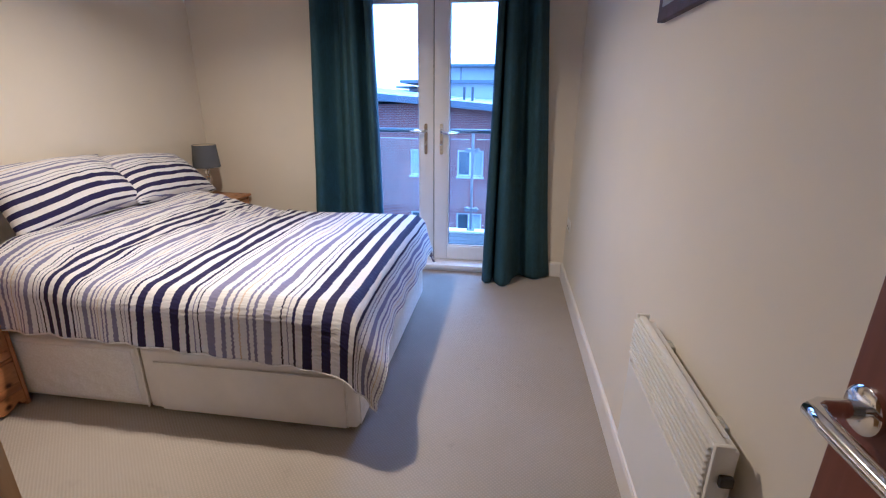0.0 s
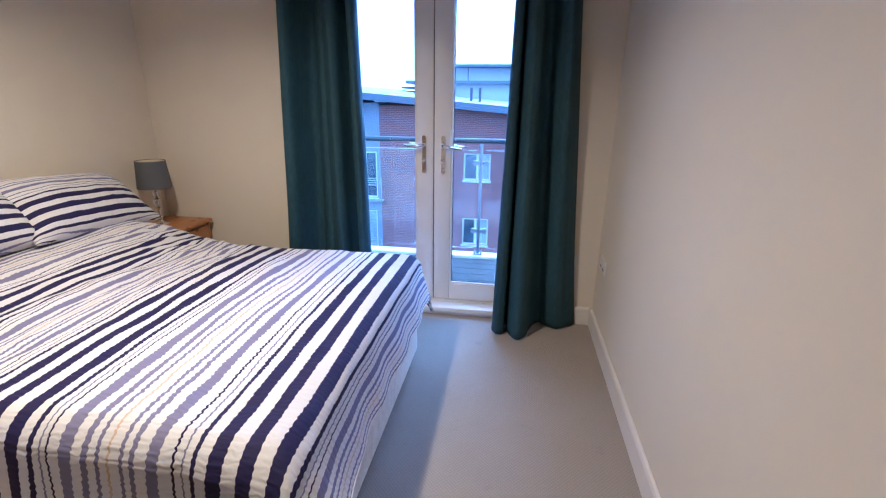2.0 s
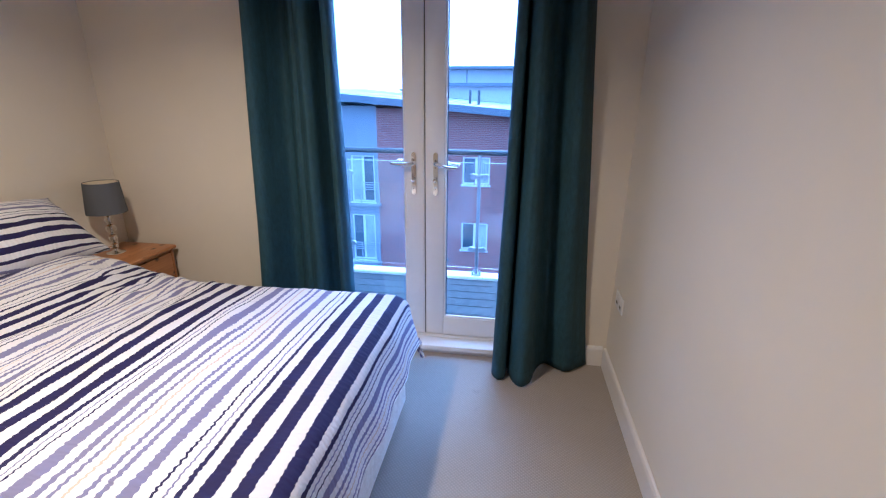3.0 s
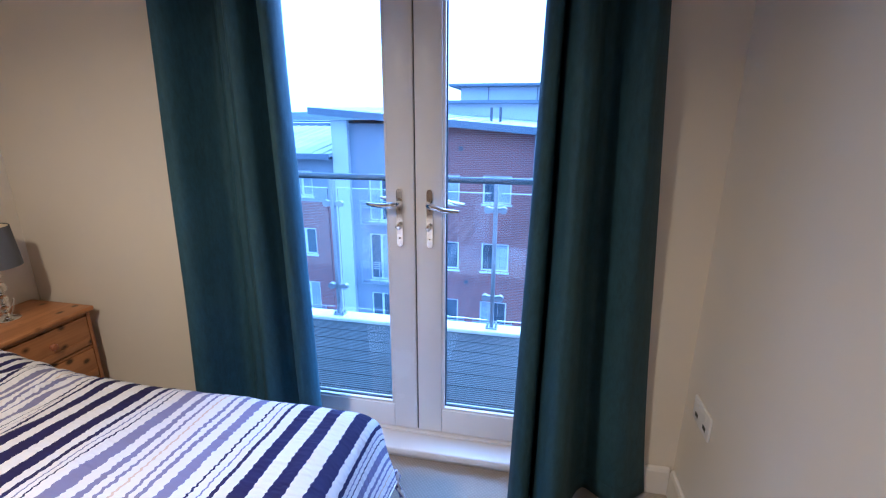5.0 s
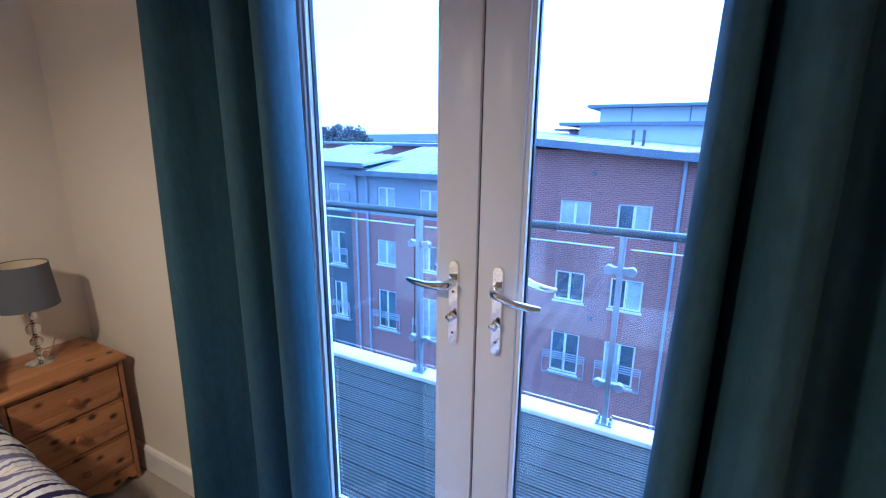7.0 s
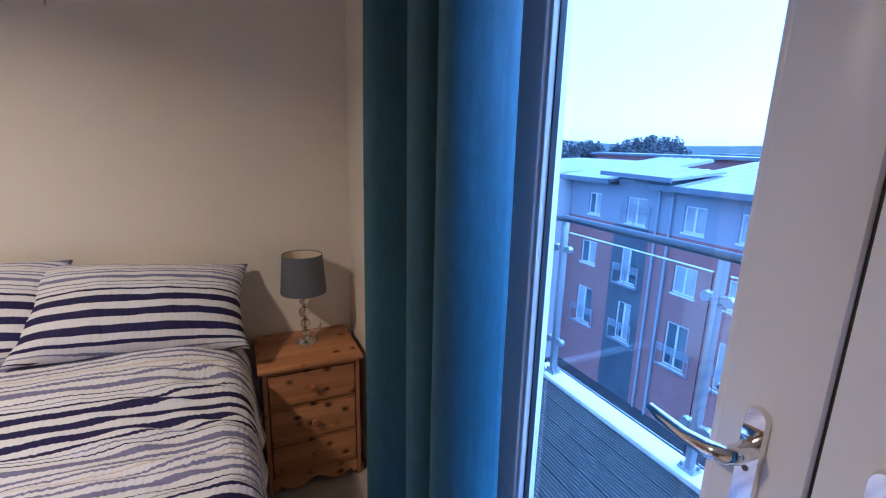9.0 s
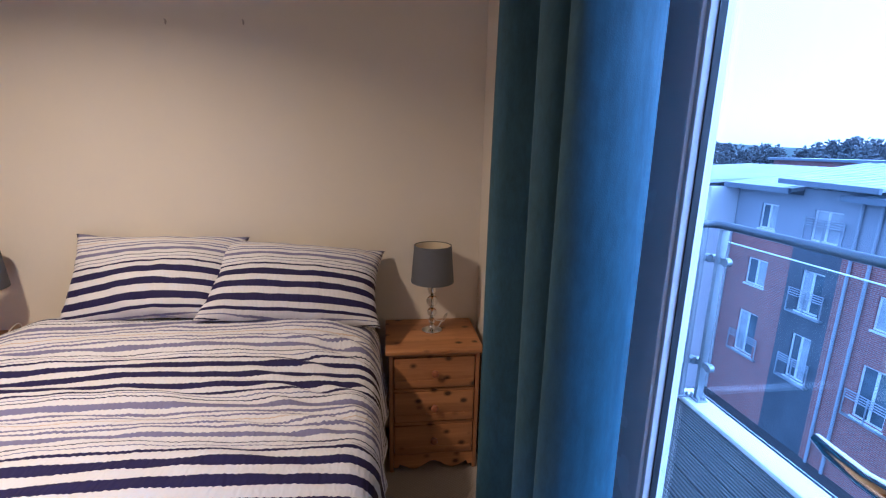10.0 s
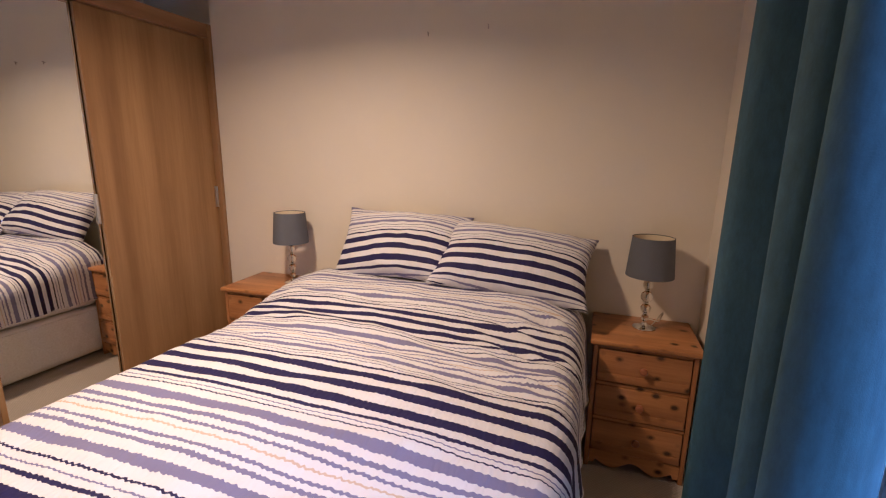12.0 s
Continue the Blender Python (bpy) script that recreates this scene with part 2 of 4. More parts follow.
def decking():
    m, nt, b = nodes_of("grooved_decking")
    v = coords(nt)
    wv = nt.nodes.new("ShaderNodeTexWave")
    wv.bands_direction = "Y"
    wv.inputs["Scale"].default_value = 16.0
    nt.links.new(v, wv.inputs["Vector"])
    big = noisy(nt, v, 2.5, 4.0)
    col = ramp(nt, big, [(0.3, (0.034, 0.036, 0.034)), (0.7, (0.058, 0.060, 0.056))])
    col = mixed(nt, 0.55, col, ramp(nt, wv.outputs[0], [(0.25, (0.020, 0.021, 0.020)), (0.6, (0.062, 0.064, 0.060))]))
    nt.links.new(col, b.inputs["Base Color"])
    b.inputs["Roughness"].default_value = 0.5
    b.inputs["Specular IOR Level"].default_value = 0.25
    bumped(nt, b, wv.outputs[0], 0.8, 0.006)
    return m


def brickwork(name="red_brickwork"):
    m, nt, b = nodes_of(name)
    tc = nt.nodes.new("ShaderNodeTexCoord")
    sep = nt.nodes.new("ShaderNodeSeparateXYZ")
    nt.links.new(tc.outputs["Object"], sep.inputs[0])
    cmb = nt.nodes.new("ShaderNodeCombineXYZ")
    nt.links.new(sep.outputs[0], cmb.inputs[0])
    nt.links.new(sep.outputs[2], cmb.inputs[1])
    bt = nt.nodes.new("ShaderNodeTexBrick")
    nt.links.new(cmb.outputs[0], bt.inputs["Vector"])
    for k, x in (("Scale", 1.0), ("Brick Width", 0.225), ("Row Height", 0.075), ("Mortar Size", 0.012), ("Bias", 0.0)):
        bt.inputs[k].default_value = x
    bt.inputs["Color1"].default_value = (0.29, 0.108, 0.085, 1)
    bt.inputs["Color2"].default_value = (0.19, 0.070, 0.060, 1)
    bt.inputs["Mortar"].default_value = (0.33, 0.27, 0.25, 1)
    big = noisy(nt, tc.outputs["Object"], 0.5, 4.0)
    col = mixed(nt, 0.15, bt.outputs[0], ramp(nt, big, [(0.3, (0.14, 0.06, 0.052)), (0.7, (0.28, 0.12, 0.095))]))
    nt.links.new(col, b.inputs["Base Color"])
    b.inputs["Roughness"].default_value = 0.85
    return m


def seamed_roof():
    m, nt, b = nodes_of("pale_metal_roof")
    v = coords(nt)
    n = noisy(nt, v, 0.8, 4.0)
    nt.links.new(ramp(nt, n, [(0.3, (0.36, 0.38, 0.40)), (0.7, (0.46, 0.48, 0.50))]), b.inputs["Base Color"])
    b.inputs["Roughness"].default_value = 0.45
    b.inputs["Metallic"].default_value = 0.2
    return m


def glass(name, tint=(0.96, 0.98, 0.98), ior=1.45):
    m, nt, b = nodes_of(name)
    b.inputs["Base Color"].default_value = (*tint, 1)
    b.inputs["Transmission Weight"].default_value = 1.0
    b.inputs["Roughness"].default_value = 0.0
    b.inputs["IOR"].default_value = ior
    return m


M_carpet, M_curtain, M_quilt = carpet(), curtain_cloth(), quilted()
M_stripe, M_pillow = striped("striped_seersucker_cotton", 0.0026, 0.0055), striped("striped_pillow_cotton", 0.0005, 0.002)
M_deck, M_brick, M_roof = decking(), brickwork(), seamed_roof()
M_glass, M_crystal = glass("window_glass"), glass("clear_lamp_glass", (0.98, 0.98, 0.97), 1.5)
M_panel_glass = glass("balcony_glass", (0.93, 0.97, 0.97))
M_far_glass = plain("far_window_glass", (0.10, 0.12, 0.14), 0.08, var=0.5, vscale=0.7, bump=0)
M_far_blind = plain("pale_curtained_glass", (0.42, 0.44, 0.45), 0.25, var=0.25, vscale=1.5, bump=0)
M_mirror, _, mb = nodes_of("silvered_mirror")
mb.inputs["Base Color"].default_value = (0.90, 0.91, 0.90, 1)
mb.inputs["Metallic"].default_value, mb.inputs["Roughness"].default_value = 1.0, 0.01


# ---- mesh tools ----
def bm_box(a, b, bevel=0.0, seg=2, into=None):
    bm = into or bmesh.new()
    got = bmesh.ops.create_cube(bm, size=1)["verts"]
    for v in got:
        v.co = Vector([(a[i] + b[i]) / 2 + v.co[i] * (b[i] - a[i]) for i in range(3)])
    if bevel:
        es = list({e for v in got for e in v.link_edges})
        bmesh.ops.bevel(bm, geom=es, offset=bevel, segments=seg, profile=0.5, affect="EDGES")
    return bm


def bm_lathe(profile, n=32, centre=(0, 0, 0), into=None):
    """Turns (radius, height) pairs round the upright axis."""
    bm = into or bmesh.new()
    rings = []
    for r, z in profile:
        rings.append([bm.verts.new((centre[0] + r * math.cos(2 * math.pi * i / n), centre[1] + r * math.sin(2 * math.pi * i / n), centre[2] + z)) for i in range(n)])
    for lo, hi in zip(rings, rings[1:]):
        for i in range(n):
            bm.faces.new((lo[i], lo[(i + 1) % n], hi[(i + 1) % n], hi[i]))
    for ring, flip in ((rings[0], True), (rings[-1], False)):
        bm.faces.new(list(reversed(ring)) if flip else ring)
    return bm


def bm_tube(points, radius, n=12, into=None, flat=1.0):
    """A round bar along a line of points."""
    bm = into or bmesh.new()
    pts = [Vector(p) for p in points]
    rings = []
    up = Vector((0, 0, 1))
    for i, p in enumerate(pts):
        d = (pts[min(i + 1, len(pts) - 1)] - pts[max(i - 1, 0)]).normalized()
        u = up if abs(d.dot(up)) < 0.95 else Vector((1, 0, 0))
        s = d.cross(u).normalized()
        w = s.cross(d).normalized()
        r = radius[i] if isinstance(radius, (list, tuple)) else radius
        rings.append([bm.verts.new(p + r * (math.cos(2 * math.pi * k / n) * s + flat * math.sin(2 * math.pi * k / n) * w)) for k in range(n)])
    for a, b in zip(rings, rings[1:]):
        for k in range(n):
            bm.faces.new((a[k], a[(k + 1) % n], b[(k + 1) % n], b[k]))
    bm.faces.new(list(reversed(rings[0])))
    bm.faces.new(rings[-1])
    return bm


def mesh_of(name, bm, material, smooth=None):
    bmesh.ops.recalc_face_normals(bm, faces=bm.faces[:])
    me = bpy.data.meshes.new(name)
    bm.to_mesh(me)
    bm.free()
    me.materials.append(material)
    if smooth is not None:
        me.shade_smooth()
        me.set_sharp_from_angle(angle=radians(smooth))
    return me


def part(name, bm, material, parent, label="", smooth=None, at=None):
    """One mesh under a thing or under a part."""
    ob = new(name, mesh_of(name, bm, material, smooth))
    ob.parent = parent
    if at:
        ob.location = at
    return tagged(ob, label) if label else ob


def again(ob, at, parent=None):
    """A second object on the same mesh."""
    o = new(ob.name.split(".")[0], ob.data)
    o.parent, o.location = parent or ob.parent, at
    return o


def thing(name, label, category, at=(0, 0, 0), turn=0.0, group=""):
    ob = new(name)
    ob.empty_display_size = 0.1
    ob.matrix_world = pose(*at, 0, 0, turn)
    return tagged(ob, label, category, group)


def whole(name, bm, material, label, category, group="", smooth=None):
    return tagged(new(name, mesh_of(name, bm, material, smooth)), label, category, group)


def struct(name, bm, material, label="", category="", smooth=None):
    return tagged(new(name, mesh_of(name, bm, material, smooth)), label, category, kind="structure")


# ---- the room ----
XL, XR, YW, YB, ZC = -1.90, 1.067, 4.905, 1.11, 2.40
YR = 1.545                      # wall behind the wardrobe
XN = -0.695                     # where that wall steps back to the door
DX, DZ = 0.725, 2.20             # half width and head of the balcony door

struct("floor", bm_box((XL - 0.26, -0.4, -0.12), (XR + 0.1, YW + 0.02, 0.0)), M_carpet, "beige ribbed fitted carpet with faint stains", "carpet")
struct("ceiling", bm_box((XL - 0.26, -0.4, ZC), (XR + 0.1, YW + 0.3, ZC + 0.12)), M_ceil, "plain white painted ceiling", "ceiling")
struct("wall_east", bm_box((XR, -0.4, 0), (XR + 0.12, YW, ZC)), M_wall, "cream painted plaster wall with a heater", "wall")
ww = bm_box((XL - 0.12, 2.1975, 0), (XL, YW, ZC))
bm_box((XL - 0.25, YR - 0.1, 0), (XL - 0.122, 2.1975, ZC), into=ww)
struct("wall_west", ww, M_wall, "cream painted plaster wall behind the bed", "wall")
wn_bm = bm_box((XL - 0.12, YW, -0.12), (-DX, YW + 0.27, ZC))
bm_box((DX, YW, -0.12), (XR + 0.12, YW + 0.27, ZC), into=wn_bm)
bm_box((-DX, YW, DZ), (DX, YW + 0.27, ZC), into=wn_bm)
bm_box((-DX, YW + 0.021, -0.12), (DX, YW + 0.27, 0.02), into=wn_bm)
struct("wall_north", wn_bm, M_wall, "cream painted wall with the balcony door opening", "wall")
ws = bm_box((XL - 0.122, YR - 0.1, 0), (XN, YR, ZC))
bm_box((XN - 0.1, YB, 0), (XN, YR - 0.1, ZC), into=ws)
bm_box((XN - 0.1, YB - 0.1, 0), (0.17, YB, ZC), into=ws)
bm_box((0.17, YB - 0.1, 2.04), (1.0, YB, ZC), into=ws)
bm_box((1.0, YB - 0.1, 0), (XR, YB, ZC), into=ws)
struct("wall_south", ws, M_wall, "cream painted wall with the room's doorway", "wall")
wh = bm_box((XL, -0.4, 0), (XR, -0.3, ZC))
bm_box((XN - 0.1, -0.3, 0), (XN, YB - 0.1, ZC), into=wh)
struct("wall_hall", wh, M_wall, "plain cream wall of the hall", "wall")


def skirting(name, a, b, inward):
    """A board with a chamfered top, from a to b along a wall."""
    bm = bmesh.new()
    a, b, n = Vector((*a, 0)), Vector((*b, 0)), Vector((*inward, 0))
    prof = [(0, 0), (0.016, 0), (0.016, 0.105), (0.011, 0.118), (0.004, 0.122), (0, 0.122)]
    ends = [[bm.verts.new(p + n * (d + 0.0015) + Vector((0, 0, z + 0.001))) for d, z in prof] for p in (a, b)]
    for i in range(len(prof)):
        j = (i + 1) % len(prof)
        bm.faces.new((ends[0][i], ends[0][j], ends[1][j], ends[1][i]))
    bm.faces.new(ends[0])
    bm.faces.new(list(reversed(ends[1])))
    return struct(name, bm, M_trim, "white painted skirting board", "skirting")


skirting("baseboard_east", (XR, 1.2), (XR, YW - 0.018), (-1, 0))
skirting("baseboard_north_1", (DX + 0.03, YW), (XR - 0.018, YW), (0, -1))
skirting("baseboard_north_2", (XL + 0.018, YW), (-DX - 0.03, YW), (0, -1))
skirting("baseboard_west", (XL, 2.3), (XL, YW), (1, 0))

# ---- balcony door ----
window = tagged(new("window_1"), "white plastic French balcony door, closed, with two glazed leaves", "balcony door", kind="structure")
fr = bmesh.new()
for x0, x1, z0, z1 in ((-DX, -DX + 0.055, 0.062, DZ), (DX - 0.055, DX, 0.062, DZ), (-DX + 0.055, DX - 0.055, DZ - 0.055, DZ), (-DX + 0.055, DX - 0.055, 0.022, 0.062)):
    bm_box((x0, 4.975, z0), (x1, 5.075, z1), 0.005, into=fr)
part("outer_frame", fr, M_upvc, window, smooth=40)


def leaf(side):
    """A glazed leaf; side -1 or 1."""
    inner, outer = 0.0025, DX - 0.058
    X = lambda d: side * d

    def bar(d0, d1, z0, z1, y0=4.988, y1=5.058, bev=0.006):
        return bm_box((min(X(d0), X(d1)), y0, z0), (max(X(d0), X(d1)), y1, z1), bev)
    w, zb, zt = 0.108, 0.066, DZ - 0.058
    part("stile", bar(inner, inner + w, zb, zt), M_upvc, window, smooth=40)
    part("stile", bar(outer - w, outer, zb, zt), M_upvc, window, smooth=40)
    part("rail", bar(inner + w, outer - w, zb, zb + 0.118), M_upvc, window, smooth=40)
    part("rail", bar(inner + w, outer - w, zt - 0.108, zt), M_upvc, window, smooth=40)
    g0, g1, gb, gt = inner + w, outer - w, zb + 0.118, zt - 0.108
    bead = bmesh.new()
    for d0, d1, z0, z1 in ((g0, g0 + 0.012, gb, gt), (g1 - 0.012, g1, gb, gt), (g0 + 0.012, g1 - 0.012, gb, gb + 0.012), (g0 + 0.012, g1 - 0.012, gt - 0.012, gt)):
        bm_box((min(X(d0), X(d1)), 4.995, z0), (max(X(d0), X(d1)), 5.024, z1), 0.003, into=bead)
    part("glazing_bead", bead, M_upvc, window, smooth=40)
    seal = bmesh.new()
    for d0, d1, z0, z1 in ((g0 + 0.012, g0 + 0.016, gb + 0.012, gt - 0.012), (g1 - 0.016, g1 - 0.012, gb + 0.012, gt - 0.012), (g0 + 0.016, g1 - 0.016, gb + 0.012, gb + 0.016)):
        bm_box((min(X(d0), X(d1)), 5.010, z0), (max(X(d0), X(d1)), 5.0245, z1), into=seal)
    part("rubber_seal", seal, M_gasket, window, "thin black rubber glazing seal")
    pane = part("pane", bar(g0 + 0.002, g1 - 0.002, gb + 0.002, gt - 0.002, 5.025, 5.031, 0), M_glass, window, "clear glass pane with faint smears")
    pane.visible_shadow = False
    part("hinge", bm_tube([(X(outer + 0.002), 4.982, 0.55), (X(outer + 0.002), 4.982, 0.65)], 0.009), M_upvc, window, smooth=60)
    # lever handle on a long plate, inside and outside
    for y, s in ((4.988, -1), (5.058, 1)):
        px = X(0.062)
        hb = bmesh.new()
        outline = []
        for k in range(24):
            a = 2 * math.pi * k / 24
            outline.append((0.0145 * math.cos(a), 0.105 * (1 if math.sin(a) >= 0 else -1) + 0.0145 * math.sin(a)))
        lo = [hb.verts.new((px + u, y, 1.062 + v)) for u, v in outline]
        hi = [hb.verts.new((px + u * 0.86, y + s * 0.010, 1.062 + v * 0.99)) for u, v in outline]
        for k in range(24):
            hb.faces.new((lo[k], lo[(k + 1) % 24], hi[(k + 1) % 24], hi[k]))
        hb.faces.new(hi)
        hb.faces.new(list(reversed(lo)))
        h = part("handle", hb, M_chrome, window, "polished chrome lever handle on a long plate", smooth=35)
        zl, drop = 1.124, 0.018 if side > 0 else 0.0
        part("lever", bm_tube([(px, y + s * 0.008, zl), (px, y + s * 0.035, zl), (px + X(0.006), y + s * 0.046, zl - 0.002), (px + X(0.025), y + s * 0.050, zl - 0.005),
                               (px + X(0.06), y + s * 0.048, zl - 0.008 - drop * 0.5), (px + X(0.10), y + s * 0.045, zl - 0.006 - drop * 0.85), (px + X(0.122), y + s * 0.043, zl - 0.002 - drop)],
                              [0.0125, 0.0125, 0.0125, 0.012, 0.010, 0.009, 0.006], 14), M_chrome, h, smooth=60)
        tb = bm_box((-0.011, -0.006, -0.013), (0.011, 0.006, 0.013), 0.004)
        bmesh.ops.rotate(tb, cent=(0, 0, 0), matrix=Matrix.Rotation(radians(38), 3, "Y"), verts=tb.verts[:])
        bmesh.ops.translate(tb, vec=(px, y + s * 0.022, 1.030), verts=tb.verts[:])
        part("thumb_turn", tb, M_chrome, h, smooth=40)
        part("spindle", bm_tube([(px, y + s * 0.009, 1.030), (px, y + s * 0.018, 1.030)], 0.006), M_chrome, h, smooth=60)
        for zs in (1.140, 1.097, 0.980):
            part("screw", bm_tube([(px, y + s * 0.0098, zs), (px, y + s * 0.0112, zs)], 0.0038, 8), M_nail, h)


leaf(-1)
leaf(1)
part("astragal", bm_box((-0.0022, 4.998, 0.066), (0.0022, 5.062, DZ - 0.058)), M_gasket, window, "dark gap seal between the leaves")
struct("window_sill", bm_box((-DX - 0.028, 4.858, 0.024), (DX + 0.028, 4.974, 0.060), 0.008, 3), M_trim, "white gloss painted threshold board", "sill", 40)
struct("trim", bm_box((-DX - 0.015, 4.880, 0.001), (DX + 0.015, 4.924, 0.0235)), M_trim, "white painted riser under the threshold", "trim")
# plastered reveals at both sides of the recess
rv = bm_box((-DX - 0.0, YW, 0.062), (-DX + 0.004, 4.974, DZ))
bm_box((DX - 0.004, YW, 0.062), (DX, 4.974, DZ), into=rv)
struct("trim_reveal", rv, M_trim, "white painted reveals of the balcony door", "trim")


# ---- curtains ----
def smoothstep(a, b, x):
    t = min(1, max(0, (x - a) / (b - a)))
    return t * t * (3 - 2 * t)


def along(points, u):
    """A point on the smooth curve through the given (x, y) points; u runs from 0 to 1."""
    n = len(points) - 1
    i = min(n - 1, int(u * n))
    f = u * n - i
    p0, p1, p2, p3 = (Vector(points[max(0, min(n, i + d))]) for d in (-1, 0, 1, 2))
    return 0.5 * (2 * p1 + (p2 - p0) * f + (2 * p0 - 5 * p1 + 4 * p2 - p3) * f * f + (3 * p1 - p0 - 3 * p2 + p3) * f ** 3)


def curtain(top_line, hem_line, seed, label):
    """A hanging cloth whose folds run from the line of its heading to the line of its hem."""
    bm = bmesh.new()
    nu, nz, top = 190, 56, 2.27
    rows = []
    for j in range(nz + 1):
        k = j / nz
        z = 0.004 + (top - 0.004) * k
        row = []
        for i in range(nu + 1):
            a = i / nu
            u = min(1, max(0, a + 0.010 * math.sin(math.pi * a) * noise.noise((k * 2.2, 0.5, seed))))
            p = along(hem_line, u).lerp(along(top_line, u), k ** 0.85)
            y = p.y + 0.007 * noise.noise((a * 9, k * 2.0, seed)) + 0.004 * noise.noise((a * 26, k * 3.5, seed + 4))
            x = p.x + 0.006 * noise.noise((a * 5, k * 3.0, seed + 8))
            row.append(bm.verts.new((x, min(y, 4.896), z + 0.008 * (1 - k) ** 10 * (1 + noise.noise((a * 7, 0, seed))))))
        rows.append(row)
    for a, b in zip(rows, rows[1:]):
        for i in range(nu):
            bm.faces.new((a[i], a[i + 1], b[i + 1], b[i]))
    ob = thing("curtain", label, "curtain", group="curtains at the balcony door")
    seam = [v.co + Vector((0, -0.004, 0.0)) for v in rows[2][::2]]
    c = part("cloth", bm, M_curtain, ob, smooth=180)
    sol = c.modifiers.new("thickness", "SOLIDIFY")
    sol.thickness, sol.offset = 0.005, 0
    part("hem_seam", bm_tube(seam, 0.0012, 5), M_curtain, ob, smooth=60)
    for i in range(7):
        xr = top_line[0][0] + (top_line[-1][0] - top_line[0][0]) * (i + 0.5) / 7
        rb = bmesh.new()
        bm_tube([(xr, 4.775 + 0.024 * math.cos(t), 2.285 + 0.024 * math.sin(t)) for t in [2 * math.pi * k / 16 for k in range(17)]], 0.003, 6, rb)
        part("ring", rb, M_steel, ob, "brushed steel curtain ring", smooth=60)
    return ob


FOLDS = [(-0.905, 4.835), (-0.900, 4.750), (-0.868, 4.703), (-0.825, 4.722), (-0.795, 4.800), (-0.755, 4.866), (-0.705, 4.860), (-0.670, 4.805), (-0.640, 4.776), (-0.610, 4.772), (-0.580, 4.730),
         (-0.548, 4.699), (-0.515, 4.722), (-0.497, 4.790), (-0.470, 4.832), (-0.447, 4.785), (-0.430, 4.724), (-0.400, 4.697), (-0.379, 4.722), (-0.378, 4.770), (-0.396, 4.815), (-0.430, 4.850)]
curtain([(-0.445 + (x + 0.43) * 0.816, y) for x, y in FOLDS], [(-0.415 + (x + 0.43) * 1.126, y) for x, y in FOLDS], 2.3, "deep teal full-length curtain drawn to one side")
curtain([(0.505, 4.860), (0.475, 4.790), (0.483, 4.722), (0.515, 4.735), (0.528, 4.830), (0.545, 4.735), (0.575, 4.706), (0.608, 4.730), (0.628, 4.840), (0.668, 4.850), (0.700, 4.770), (0.735, 4.742), (0.762, 4.790), (0.788, 4.850)],
        [(0.480, 4.820), (0.432, 4.730), (0.452, 4.655), (0.495, 4.660), (0.512, 4.770), (0.535, 4.660), (0.580, 4.602), (0.635, 4.640), (0.668, 4.770), (0.715, 4.850), (0.780, 4.812), (0.845, 4.790), (0.915, 4.835), (0.962, 4.880)], 7.1, "deep teal full-length curtain with its hem on the carpet")
pole = thing("curtain_pole", "brushed steel curtain pole fixed above the balcony door", "curtain pole")
part("rod", bm_tube([(-1.12, 4.775, 2.295), (1.03, 4.775, 2.295)], 0.012, 16), M_steel, pole, smooth=60)
for x in (-1.05, 0.97):
    part("bracket", bm_tube([(x, 4.775, 2.281), (x, 4.86, 2.281), (x, 4.904, 2.281)], 0.008, 10), M_steel, pole, smooth=60)


# ---- bed ----
BX0, BX1, BY0, BY1 = XL + 0.005, 0.015, 2.905, 4.395
bed = thing("bed", "double divan bed with drawers and a white quilted mattress", "bed", (0, 0, 0))
half = -0.965
for nm, x0, x1 in (("divan_base", BX0, half - 0.004), ("divan_base", half + 0.004, BX1)):
    part(nm, bm_box((x0, BY0, 0.022), (x1, BY1, 0.335), 0.022, 3), M_base, bed, smooth=40)
q = bm_box((BX0 + 0.01, BY0 - 0.004, 0.05), (half - 0.03, BY0 + 0.004, 0.31), 0.004)
part("damask_panel", q, M_quilt, bed, "pale damask covered side panel")
part("end_panel", bm_box((BX1 - 0.004, BY0 + 0.03, 0.03), (BX1 + 0.005, BY1 - 0.03, 0.325), 0.004), M_quilt, bed, "quilted white foot end")
dr = part("drawer", bm_box((-0.890, BY0 - 0.007, 0.028), (-0.035, BY0 + 0.02, 0.272), 0.005), M_base, bed, "white fabric drawer front", smooth=40)
part("piping", bm_tube([(-0.890, BY0 - 0.008, 0.272), (-0.035, BY0 - 0.008, 0.272)], 0.004, 8), M_base, dr, smooth=60)
part("seam", bm_tube([(half, BY0 + 0.002, 0.03), (half, BY0 + 0.002, 0.33)], 0.006, 8), M_base, bed, smooth=60)
part("corner_seam", bm_tube([(-0.030, BY0 - 0.001, 0.03), (-0.030, BY0 - 0.001, 0.33)], 0.0035, 8), M_base, bed, smooth=60)
mt = bm_box((BX0 + 0.005, BY0 + 0.005, 0.336), (BX1 - 0.003, BY1 - 0.005, 0.560), 0.045, 4)
mattress = part("mattress", mt, M_quilt, bed, "white quilted mattress", smooth=50)
for z in (0.365, 0.535):
    part("piping", bm_tube([(BX1 - 0.004, BY0 + 0.06, z), (BX1 - 0.004, BY1 - 0.06, z)], 0.006, 8), M_base, mattress, smooth=60)
for x in (-1.8, -1.05, -0.87, -0.08):
    for y in (2.99, 4.31):
        part("castor", bm_lathe([(0.02, 0.0), (0.024, 0.006), (0.024, 0.016), (0.015, 0.0225)], 16, (x, y, 0)), M_black, bed, smooth=40)


